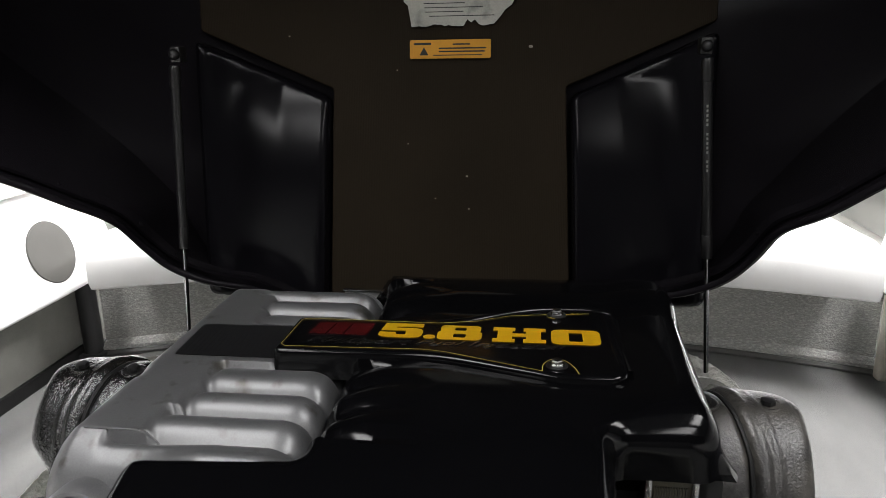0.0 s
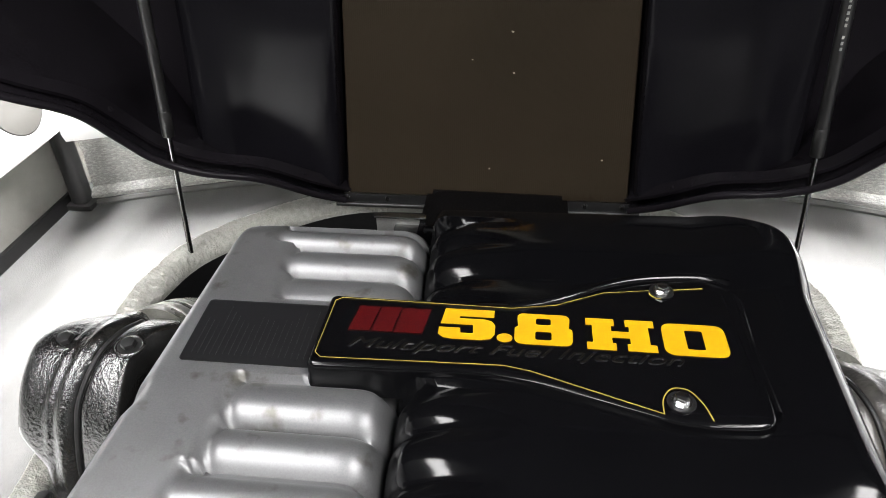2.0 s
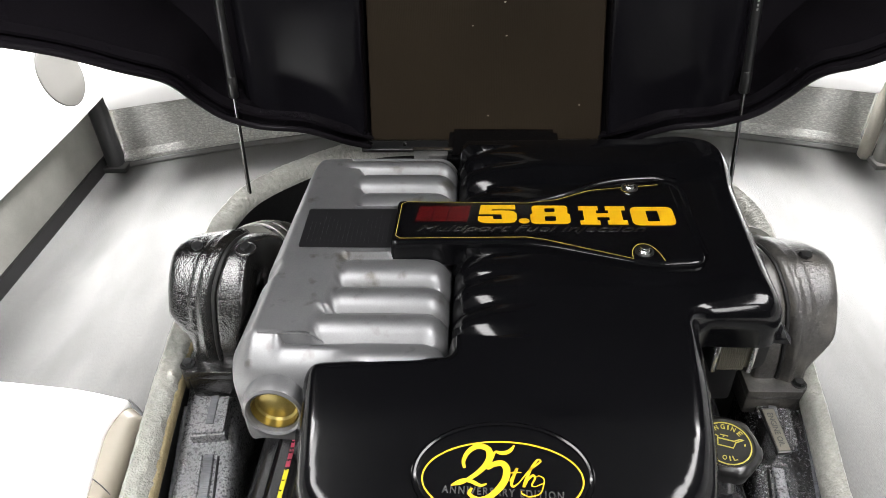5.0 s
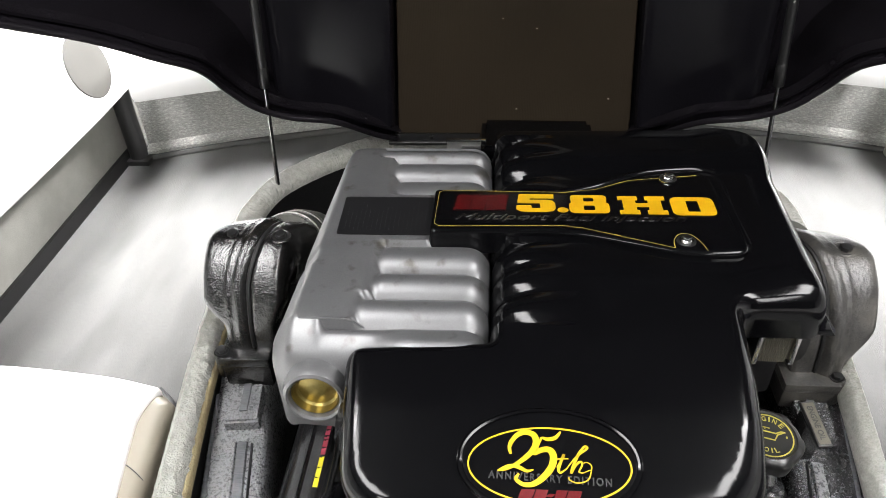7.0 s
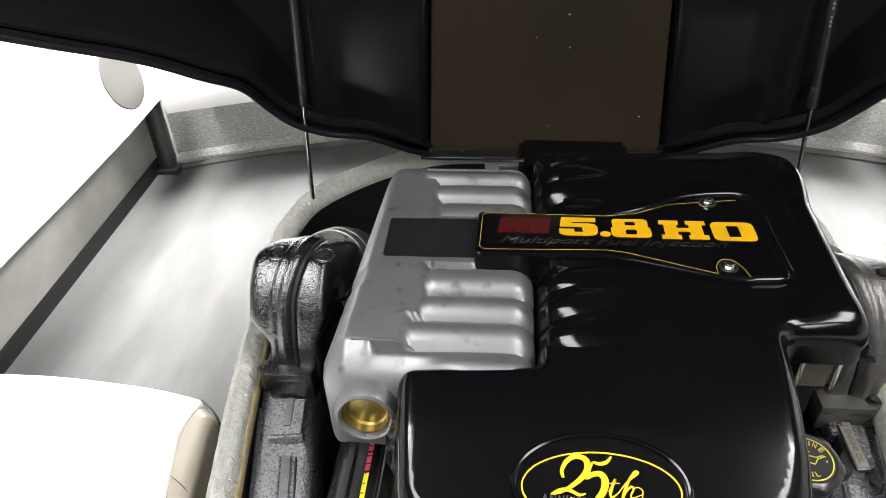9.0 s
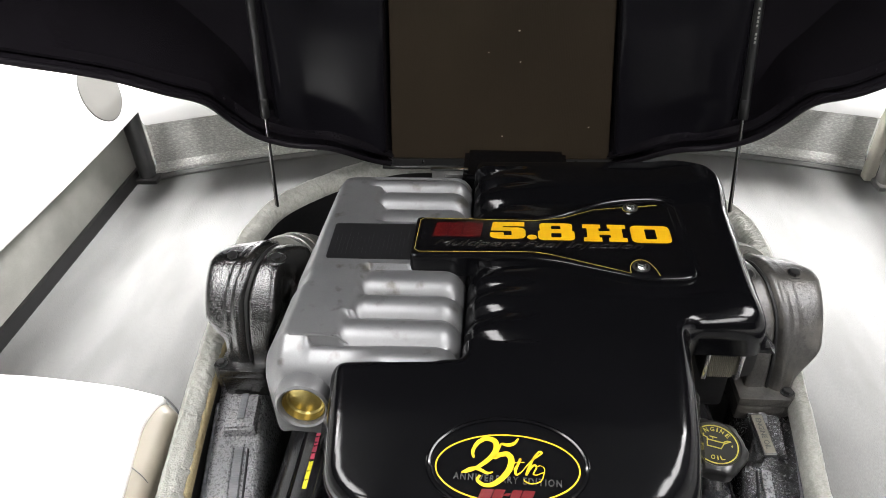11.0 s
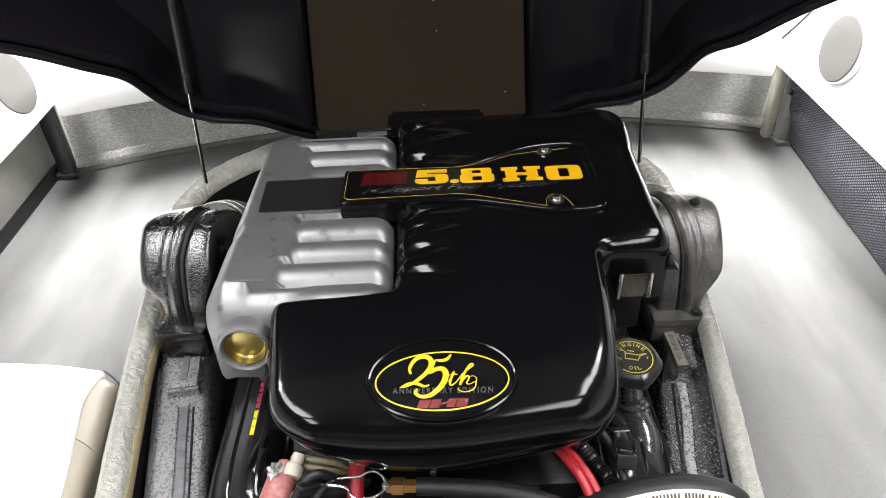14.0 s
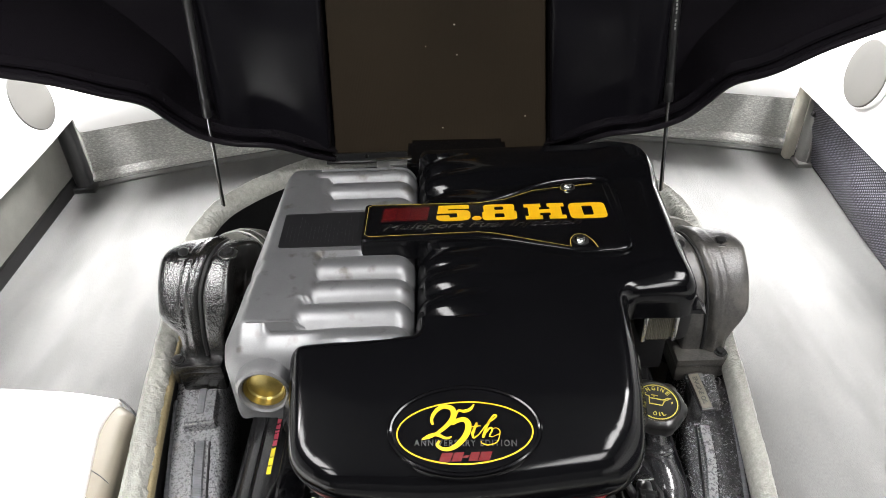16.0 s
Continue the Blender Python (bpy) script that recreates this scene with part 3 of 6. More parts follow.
def side(sgn):
    """One side of the boat: recess wall, vinyl side panel with a round speaker, gunwale."""
    def X(a):
        return CX + sgn * a
    word = "west" if sgn < 0 else "east"
    v, f = [], []
    prof = [(0.885, 0.0), (0.885, 0.22), (0.93, 0.22), (0.93, 0.0)]
    ys = [-2.4, 1.5]
    for y in ys:
        v += [(X(a), y, z) for a, z in prof]
    f = [(0, 1, 5, 4), (1, 2, 6, 5), (2, 3, 7, 6), (3, 0, 4, 7), (0, 3, 2, 1), (4, 5, 6, 7)]
    tagged(part("wall_" + word + "_recess", (v, f), CARPET_DARK), "dark grey carpet lining the side recess", "wall", kind="structure")
    # gunwale and hull outside
    prof = [(0.84, 0.405), (0.85, 0.425), (0.89, 0.432), (1.12, 0.41), (1.16, 0.36), (1.1, -0.45), (0.9, -0.65), (0.88, -0.65), (1.04, -0.4), (1.08, 0.34), (0.96, 0.37)]
    v, f, k = [], [], len(prof)
    for i in range(9):
        y = -2.4 + 4.2 * i / 8
        v += [(X(a), y, z) for a, z in prof]
    for i in range(8):
        f += [(i * k + j, i * k + (j + 1) % k, (i + 1) * k + (j + 1) % k, (i + 1) * k + j) for j in range(k)]
    f += [tuple(range(k)), tuple(range(8 * k, 9 * k))]
    tagged(part("hull_side_" + word, (v, f), POST), "grey moulded gunwale and hull side of the boat", "hull", kind="structure")
    # the padded panel: rounded lower edge, flat face leaning outward, rounded top
    t = thing("side_panel", "white vinyl padded side panel with a round speaker", "side panel", "side panels", at=(X(0.84), 0.3, 0.2))
    rows = [(0.03, 0.192), (0.008, 0.187), (-0.004, 0.193), (-0.007, 0.206), (0.025, 0.3), (0.048, 0.385), (0.058, 0.408), (0.07, 0.418), (0.10, 0.418), (0.10, 0.19)]
    line = [(0.812, 0.86), (0.811, 0.745), (0.808, 0.6), (0.812, 0.36), (0.818, 0.2), (0.825, -0.1), (0.84, -0.7), (0.85, -2.3)]
    if sgn > 0:
        line = [(0.78, 0.86), (0.779, 0.745), (0.778, 0.6), (0.776, 0.42), (0.775, 0.25), (0.785, -0.1), (0.81, -0.7), (0.83, -2.3)]
    line = [(p.x, p.y) for p in smooth_path([(a, b, 0) for a, b in line], 6)]
    v, f, k = [], [], len(rows)
    for a, y in line:
        v += [(X(a + o * (1.0 if sgn < 0 or o > 0.09 else 0.62)) + (0.026 if sgn > 0 else 0.0), y, z) for o, z in rows]
    m = len(line)
    for i in range(m - 1):
        f += [(i * k + j, i * k + (j + 1) % k, (i + 1) * k + (j + 1) % k, (i + 1) * k + j) for j in range(k)]
    f += [tuple(range(k)), tuple(range((m - 1) * k, m * k))]
    under(part("padding", (v, f), VINYL, t), t)
    off = 0.026 if sgn > 0 else 0.0
    under(part("lower_welt", tube([(X(a + 0.004) + off, y, 0.190) for a, y in line], 0.0035, 8, 1), VINYL, t), t)
    under(part("top_welt", tube([(X(a + (0.062 if sgn < 0 else 0.041)) + off, y, 0.414) for a, y in line], 0.004, 8, 1), POST, t), t)


side(-1)
side(1)


def lathe_ring(r0, r1, top, bottom, n):
    """A rounded ring that reaches back into the panel behind it."""
    prof = [(r0, bottom), (r0, top - 0.001), (r0 + 0.001, top), (r1 - 0.0015, top), (r1, top - 0.0015), (r1 + 0.001, bottom)]
    v, f = [], []
    for r, z in prof:
        v += [(r * math.cos(2 * math.pi * i / n), r * math.sin(2 * math.pi * i / n), -z) for i in range(n)]
    for j in range(len(prof) - 1):
        f += [(j * n + i, j * n + (i + 1) % n, (j + 1) * n + (i + 1) % n, (j + 1) * n + i) for i in range(n)]
    return v, f


def speaker(centre, facing):
    """A round speaker: a cloth grille dished into a thin white ring."""
    t = thing("speaker", "round grey speaker grille in a white ring on the panel", "speaker", "speakers", at=centre)
    m = look((0, 0, 0), facing)
    prof = [(0.0, 0.0015), (0.035, 0.003), (0.053, 0.0035), (0.0615, 0.003), (0.0635, 0.0005)]
    n = 48
    v, f = [], []
    for r, z in prof[1:]:
        v += [(r * math.cos(2 * math.pi * i / n), r * math.sin(2 * math.pi * i / n), -z) for i in range(n)]
    v.append((0, 0, -prof[0][1]))
    for j in range(len(prof) - 2):
        f += [(j * n + i, j * n + (i + 1) % n, (j + 1) * n + (i + 1) % n, (j + 1) * n + i) for i in range(n)]
    f += [(i, (i + 1) % n, len(v) - 1) for i in range(n)]
    part("grille", put((v, f), m), GRILLE, t)
    ring = lathe_ring(0.0632, 0.0655, 0.0012, -0.028, n)
    part("ring", put(ring, m), VINYL, t, "white moulded ring")
    return t


speaker((-0.835, 0.658, 0.281), (1, -0.03, 0.27))
speaker((0.797, 0.582, 0.308), (-1, 0.0, 0.18))

# recess trims: black kick strip on one side, bulging net pocket on the other
v, f = [], []
prof = [(0.002, 0.0), (0.0, 0.02), (0.004, 0.026), (0.012, 0.026), (0.016, 0.0)]
for y in (-2.3, 0.80):
    v += [(-0.897 + o + 0.0, y, z) for o, z in prof]
f = [(i, (i + 1) % 5, (i + 1) % 5 + 5, i + 5) for i in range(5)] + [(0, 1, 2, 3, 4), (5, 6, 7, 8, 9)]
tagged(part("baseboard", (v, f), RUBBER), "black rubber kick strip along the side recess", "trim", kind="structure")

pocket = thing("net_pocket", "charcoal net storage pocket bulging from the side recess", "pocket", at=(0.86, 0.2, 0.0))
v, f, ny, nz = [], [], 90, 20


def net_foot(y):
    return float(np.interp(y, [-0.85, -0.1, 0.19, 0.33, 0.5, 0.64, 0.78], [0.79, 0.802, 0.815, 0.828, 0.838, 0.850, 0.859]))


for i in range(ny + 1):
    y = 0.775 - 1.6 * i / ny
    for j in range(nz + 1):
        s = j / nz
        bulge = (0.006 + 0.014 * min(1.0, i / 14)) * math.sin(math.pi * min(1, s * 0.92 + 0.02)) ** 0.7
        bulge += (0.006 * noise.noise(Vector((y * 7, s * 3, 1))) + 0.0035 * noise.noise(Vector((y * 26 + s * 9, s * 5, 4)))) * math.sin(math.pi * s) ** 0.5
        v.append((net_foot(y) * (1 - s) + 0.822 * s - bulge, y, 0.003 + 0.182 * s))
for i in range(ny):
    for j in range(nz):
        a = i * (nz + 1) + j
        f.append((a, a + 1, a + nz + 2, a + nz + 1))
k = len(v)
v += [(x + 0.004, y, z) for x, y, z in v]
f += [tuple(i + k for i in q)[::-1] for q in f]
under(part("net", (v, f), NET, pocket), pocket)
under(part("top_binding", tube([(0.822, 0.775, 0.184), (0.822, 0.5, 0.184), (0.822, -0.8, 0.184)], 0.005, 8, 4), RUBBER, pocket), pocket)
under(part("bottom_binding", tube([(net_foot(y), y, 0.005) for y in np.linspace(0.775, -0.82, 14)], 0.0035, 8, 4), RUBBER, pocket), pocket)


def corner_post(x, y, material, label, screw):
    t = thing("corner_post", label, "trim post", at=(x, y, 0))
    w = 0.025 if screw else 0.018
    sec = rounded([(-w, -0.012), (0.0, -0.02), (w, -0.012), (w, 0.02), (-w, 0.02)], 0.01, 4)
    k = len(sec)
    v, f = [], []
    for z, s in ((0.0, 1.06), (0.006, 1.0), (0.16, 1.0), (0.215, 1.0)):
        v += [(a * s, b * s, z) for a, b in sec]
    for j in range(3):
        f += [(j * k + i, j * k + (i + 1) % k, (j + 1) * k + (i + 1) % k, (j + 1) * k + i) for i in range(k)]
    f += [tuple(range(k)), tuple(range(3 * k, 4 * k))]
    part("moulding", (v, f), material, t)
    bm = box(bmesh.new(), (0.062, 0.05, 0.012), pose(0, 0, 0.006), 0.004)
    part("foot", bm, material, t)
    if screw:
        part("screw", cyl(bmesh.new(), 0.008, 0.006, 0.006, pose(-0.026, -0.016, 0.136, 90), 10, 0.001), PLASTIC, t, "black screw cap")
    return t


post = corner_post(0.852, 0.78, GREYPOST, "grey plastic corner post with a cream edge beside the net pocket", True)
part("cream_edge", box(bmesh.new(), (0.024, 0.026, 0.185), pose(-0.034, 0.03, 0.0925), 0.008, 3), CREAM, post, "cream rounded edge strip")
for gx in (-0.008, 0.008):
    part("moulded_flute", tube([(gx, -0.0175, 0.012), (gx, -0.0175, 0.1), (gx, -0.0175, 0.205)], 0.0035, 8, 2), GREYPOST, post)
corner_post(-0.862, 0.775, POSTDARK, "charcoal plastic corner post beside the bench riser", False)

# stern and bow ends of the boat, behind the view
slab("wall_boat_stern", (2.1, 0.12, 1.05), (CX, 1.75, -0.08), VINYL, "white stern bulkhead of the boat", 0.02)
# added bow end, charcoal so the hatch bosses do not mirror white
slab("wall_boat_bow", (2.1, 0.14, 1.05), (CX, -2.35, -0.06), POSTDARK, "unseen bow bulkhead of the boat, charcoal to darken reflections", 0.03)


# ---- lounge seat beside the engine box ----
seat = thing("lounge_seat", "white vinyl lounge seat with a tan side beside the engine", "seat", at=(-0.64, -0.5, 0.0))
plan = rounded([(-0.86, -1.15), (-0.365, -1.15), (-0.402, -0.40), (-0.423, -0.22), (-0.440, -0.138), (-0.4500, -0.088), (-0.437, -0.046), (-0.50, -0.031), (-0.66, -0.022), (-0.86, -0.016)],
               [0.03, 0.03, 0.3, 0.2, 0.1, 0.03, 0.008, 0.1, 0.1, 0.02], 7)


def seat_h(x, y):
    return 0.176 + 0.010 * np.exp(-(((x + 0.64) / 0.13) ** 2)) - 0.006 * np.exp(-(((y + 0.02) / 0.04) ** 2))


under(part("cushion", moulded(plan, seat_h, 0.01, 0.008, lambda x, y: 0.010, 0.0, shoulder=(0.05, 0.003)), VINYL, seat), seat)
# the side is a rolled tan bolster that narrows to the corner
BOLSTER_R = 0.017
plan = rounded([(-0.84, -1.14), (-0.345, -1.14), (-0.383, -0.40), (-0.4005, -0.23), (-0.4065, -0.165), (-0.4165, -0.09), (-0.4155, -0.064), (-0.437, -0.0475), (-0.50, -0.034), (-0.84, -0.02)],
               [0.03, 0.03, 0.3, 0.2, 0.1, 0.03, 0.008, 0.006, 0.1, 0.02], 7)
under(part("side_band", moulded(plan, lambda x, y: 0.1655 + 0 * x, 0.008, lambda x, y: np.where(x > -0.47, BOLSTER_R, 0.006), lambda x, y: 0.062, 0.004), TAN, seat, "tan vinyl side bolster"), seat)
seam = []
for i in range(12):
    u = i / 11
    roll = max(0.0, (u - 0.42) / 0.58)
    seam.append((-0.4385 + 0.0305 * u ** 0.9, -0.154 - 0.019 * u, 0.1658 - BOLSTER_R * (1 - math.sqrt(max(0.0, 1 - (0.96 * roll) ** 2)))))
under(part("seam", tube(seam, 0.0006, 6, 2), POSTDARK, seat, "thin stitched seam"), seat)
under(part("piping", tube([(-0.4405, -0.0455, 0.1665), (-0.428, -0.0535, 0.1615), (-0.418, -0.0615, 0.153), (-0.4145, -0.066, 0.142)], 0.0014, 8, 6), POSTDARK, seat, "grey piping at the corner"), seat)
bm = box(bmesh.new(), (0.39, 1.08, 0.104), pose(-0.665, -0.60, 0.052), 0.006)
under(part("base", bm, CARPET_DARK, seat), seat)


# ---- engine box: carpeted walls with a padded rim round the opening ----
RIM_Z = 0.243
half = [(0.0, 0.442), (0.134, 0.442), (0.199, 0.428), (0.254, 0.395), (0.309, 0.348), (0.352, 0.295), (0.37, 0.24), (0.366, 0.17), (0.346, 0.0), (0.329, -0.13), (0.296, -0.33), (0.269, -0.5), (0.234, -0.56), (0.0, -0.57)]
ring = [(CX + x + (0.004 if y < 0.2 else 0.0), y, RIM_Z) for x, y in half] + [(CX - x - (0.009 if y < 0.2 else 0.0), y, RIM_Z) for x, y in half[-2:0:-1]]
engine_box = thing("engine_box", "carpet-covered engine box with a fluffy pile rim on the floor", "engine box", at=(CX, 0, 0))
path = smooth_path(ring, 14, True)
fine_path = smooth_path(ring, 90, True)
# section of the rim, (outward, height): sloping outer shoulder, ridge, lumpy inner face
RIM_SECTION = smooth_path([(0.029, -0.052, 0), (0.0265, -0.03, 0), (0.022, -0.011, 0), (0.016, 0.003, 0), (0.0098, 0.0110, 0), (0.0072, 0.0152, 0), (0.003, 0.0125, 0), (-0.0045, 0.0085, 0), (-0.0098, 0.002, 0), (-0.0128, -0.006, 0), (-0.0122, -0.014, 0)], 3)
NS = len(RIM_SECTION)
fine, faces = [], []
turns = len(fine_path)
for i, c in enumerate(fine_path):
    tn = (fine_path[(i + 1) % turns] - fine_path[i - 1]).normalized()
    out = Vector((-tn.y, tn.x, 0))
    slim = 1.0 - (0.3 if c.x > 0 else 0.1) * max(0.0, min(1.0, (abs(c.x) - 0.1) / 0.2)) * max(0.0, min(1.0, (0.1 - c.y) / 0.15))
    for j, q in enumerate(RIM_SECTION):
        p = c + out * q.x * slim + Vector((0, 0, q.y))
        lump = float(sm(0.012, 0.003, q.x)) if q.y > -0.02 else 0.0
        d = 0.0006 * noise.noise(p * 420) + 0.0012 * noise.noise(p * 26) + 0.0009 * noise.noise(p * 90)
        d += lump * (0.0013 * noise.noise(p * 140) + 0.0013 * noise.noise(p * 290))
        d *= min(1.0, j / 3, (NS - 1 - j) / 2)
        fine.append(p + (out * 0.8 * max(-1.0, min(1.0, (q.x - 0.004) / 0.01)) + Vector((0, 0, 0.8))) * d * slim)
    n1 = (i + 1) % turns
    faces += [(i * NS + j, n1 * NS + j, n1 * NS + j + 1, i * NS + j + 1) for j in range(NS - 1)]
under(part("pile_rim", (fine, faces), PILE, engine_box, "fluffy grey-cream pile carpet rim"), engine_box)
v, f, k = [], [], len(path)
for off, z in ((0.031, 0.0), (0.0287, RIM_Z - 0.051), (-0.010, RIM_Z - 0.008), (-0.012, 0.0)):
    for i, p in enumerate(path):
        tn = (path[(i + 1) % k] - path[i - 1]).normalized()
        o = Vector((-tn.y, tn.x, 0))
        q = p + o * (off * (0.7 if p.x > 0.1 and p.y < 0.0 else 0.9 if p.x < -0.1 and p.y < 0.0 else 1.0) if off > 0 or p.x < CX or p.y > 0.15 else 0.004)
        v.append((q.x, q.y, z))
ring_faces = [(i, (i + 1) % k, k + (i + 1) % k, k + i) for i in range(k)]
under(part("wall_panel", (v[:2 * k], ring_faces), CARPET_DARK, engine_box), engine_box)
under(part("inner_liner", (v[2 * k:], ring_faces), BILGE, engine_box, "black inner liner"), engine_box)
inner = [p + Vector((0.0105, 0, -0.012)) for p in path if CX - p.x > 0.2 and -0.5 < p.y < 0.16]
under(part("backing_edge", tube(inner, 1.0, n=1, section=[(0.0042 * math.cos(a), 0.009 * math.sin(a)) for a in np.linspace(0, 2 * math.pi, 13)[:-1]], up=(0, 0, 1)), PLY, engine_box, "tan backing along the pile"), engine_box)
bm = box(bmesh.new(), (0.60, 0.96, 0.012), pose(CX, -0.06, 0.0065))
under(part("bilge_tray", bm, BILGE, engine_box, "black bilge tray"), engine_box)


# ---- the raised engine lid ----
lid = thing("engine_hatch", "black moulded engine hatch raised on gas struts, brown-black mat inside", "hatch", at=(CX, 0.43, 0.25))
# the rim of the skirt and the line where the skirt meets the back panel, one half, from the hinge upward
RIM = [(0.185, 0.405, 0.265), (0.215, 0.372, 0.292), (0.262, 0.325, 0.337), (0.32, 0.3, 0.357), (0.362, 0.284, 0.381), (0.388, 0.268, 0.414), (0.405, 0.235, 0.457), (0.438, 0.195, 0.49), (0.492, 0.155, 0.529), (0.58, 0.086, 0.58), (0.69, 0.0, 0.648), (0.775, -0.07, 0.72), (0.79, -0.09, 0.88), (0.76, -0.09, 1.04), (0.66, -0.08, 1.15), (0.4, -0.075, 1.2), (0.0, -0.075, 1.21)]
BACK = [(0.185, 0.428, 0.262), (0.22, 0.432, 0.268), (0.275, 0.436, 0.288), (0.335, 0.44, 0.312), (0.378, 0.445, 0.345), (0.408, 0.45, 0.39), (0.43, 0.452, 0.435), (0.462, 0.456, 0.47), (0.515, 0.462, 0.52), (0.60, 0.47, 0.585), (0.715, 0.48, 0.67), (0.795, 0.49, 0.765), (0.805, 0.51, 0.92), (0.775, 0.525, 1.07), (0.67, 0.535, 1.175), (0.4, 0.54, 1.215), (0.0, 0.54, 1.225)]
# the same lines on the east half, which hangs a little higher
RIM_E = [(0.185, 0.405, 0.265), (0.215, 0.372, 0.292), (0.262, 0.325, 0.337), (0.32, 0.3, 0.357), (0.362, 0.284, 0.381), (0.388, 0.268, 0.414), (0.405, 0.235, 0.457), (0.438, 0.195, 0.489), (0.492, 0.155, 0.541), (0.58, 0.086, 0.612), (0.69, 0.0, 0.69), (0.775, -0.07, 0.76), (0.79, -0.09, 0.88), (0.76, -0.09, 1.04), (0.66, -0.08, 1.15), (0.4, -0.075, 1.2), (0.0, -0.075, 1.21)]
BACK_E = [(0.185, 0.428, 0.262), (0.22, 0.432, 0.268), (0.275, 0.436, 0.288), (0.335, 0.44, 0.312), (0.378, 0.445, 0.345), (0.408, 0.45, 0.39), (0.43, 0.452, 0.435), (0.462, 0.456, 0.47), (0.515, 0.462, 0.53), (0.60, 0.47, 0.612), (0.715, 0.48, 0.705), (0.795, 0.49, 0.80), (0.805, 0.51, 0.92), (0.775, 0.525, 1.07), (0.67, 0.535, 1.175), (0.4, 0.54, 1.215), (0.0, 0.54, 1.225)]


def both_halves(east, west):
    a, b = smooth_path(east, 6), smooth_path(west, 6)
    return [Vector((CX + p[0], p[1], p[2])) for p in a] + [Vector((CX - p[0], p[1], p[2])) for p in b[-2::-1]]


rim_l, back_l = both_halves(RIM_E, RIM), both_halves(BACK_E, BACK)
rows = []
for t in (0.0, 0.12, 0.5, 0.86, 0.96, 1.0):
    rows.append([a.lerp(b, t) + Vector((0, 0.0, 0)) for a, b in zip(rim_l, back_l)])
centre = Vector((CX, 0.44, 0.75))
k = len(rim_l)
v, f = [], []
for r in rows:
    v += r
for j in range(len(rows) - 1):
    f += [(j * k + i, j * k + i + 1, (j + 1) * k + i + 1, (j + 1) * k + i) for i in range(k - 1)]
# inner back panel fan over the closed line
n0 = len(v)
v.append(Vector((CX, 0.478, 0.6)))
f += [((len(rows) - 1) * k + i, (len(rows) - 1) * k + i + 1, n0) for i in range(k - 1)] + [((len(rows) - 1) * k + k - 1, (len(rows) - 1) * k, n0)]
# outer shell, 9 mm outside
base = len(v)
for r in rows:
    for i, p in enumerate(r):
        tn = r[min(i + 1, k - 1)] - r[max(i - 1, 0)]
        o = Vector((tn.z, 0, -tn.x)).normalized()
        v.append(p + o * 0.009 + Vector((0, 0.018 if r is rows[-1] else 0, 0)))
m = len(rows)
for j in range(m - 1):
    f += [(base + j * k + i, base + (j + 1) * k + i, base + (j + 1) * k + i + 1, base + j * k + i + 1) for i in range(k - 1)]
f += [(i, i + 1, base + i + 1, base + i) for i in range(k - 1)]
n1 = len(v)
v.append(Vector((CX, 0.505, 0.6)))
f += [(base + (m - 1) * k + i + 1, base + (m - 1) * k + i, n1) for i in range(k - 1)] + [(base + (m - 1) * k, base + (m - 1) * k + k - 1, n1)]
under(part("shell", (v, f), LINER, lid, "black glossy moulded liner", smooth=35), lid)
edge = [p + Vector((0, -0.003, -0.002)) for p in rim_l]
under(part("edge_trim", tube(edge, 0.0045, 10, 1), LINER, lid, "black rubber bulb trim along the rim"), lid)
flange = [p + Vector((0, 0.022, 0.006)) for p in rim_l]
under(part("inner_flange", tube(flange, 1.0, n=1, section=[(-0.002, -0.009), (0.002, -0.009), (0.002, 0.009), (-0.002, 0.009)], up=(0, 1, 0)), LINER, lid), lid)
for i in (8, 14, 22, 33, 44, 55):
    for q in (rim_l[i], rim_l[k - 1 - i]):
        s = 1 if q.x > CX else -1
        tow = (Vector((CX, q.y, 0.75)) - q).normalized()
        under(part("rivet", cyl(bmesh.new(), 0.0038, 0.0028, 0.002, look(q + Vector((0, 0.022, 0.004)) + tow * 0.0025, q - tow), 10), LINER, lid), lid)


def lid_y(z):
    """Front of the mat, leaning back."""
    return 0.4195 + 0.115 * (z - 0.265)


# mat: narrow between the bosses, wide above them
def lid_plane(y_off):
    """Maps plan (x, up) on to the leaning back panel, facing the engine."""
    ang = math.atan(0.115)
    c, s = math.cos(ang), math.sin(ang)
    m = Matrix(((1, 0, 0, CX), (0, s, -c, lid_y(0.265) + y_off), (0, c, s, 0.265), (0, 0, 0, 1)))
    return m


mat_plan = rounded([(-0.1845, -0.002), (0.1845, -0.002), (0.170, 0.342), (0.372, 0.428), (0.372, 0.86), (-0.372, 0.86), (-0.372, 0.428), (-0.170, 0.342)], 0.004, 2)
under(part("mat", put(moulded(mat_plan, lambda x, y: 0.0015 * np.sin(x * 13 + 1) * np.cos(y * 9), 0.012, 0.003, lambda x, y: 0.014), lid_plane(0.0)), MAT, lid, "brown-black ribbed foam mat"), lid)
for s in (-1, 1):
    boss = rounded([(s * 0.189, 0.006), (s * 0.372, 0.03), (s * 0.372, 0.412), (s * 0.175, 0.330)][::s], 0.014, 6)

    def boss_h(x, y, s=s):
        t = np.clip((y - 0.19) / 0.16, 0, 1)
        return 0.03 + 0.012 * np.exp(-((np.abs(x) - 0.36) / 0.03) ** 2) - 0.026 * t * t * np.clip((0.35 - np.abs(x)) / 0.10, 0, 1)
    under(part("boss", put(moulded(boss, boss_h, 0.006, 0.012, lambda x, y: 0.05, 0.004), lid_plane(0.012)), PADGLOSS, lid, "glossy black moulded boss"), lid)

# labels on the mat
sticker = thing("warning_label", "orange warning label with a black triangle on the mat", "label", at=(CX, 0.46, 0.66))
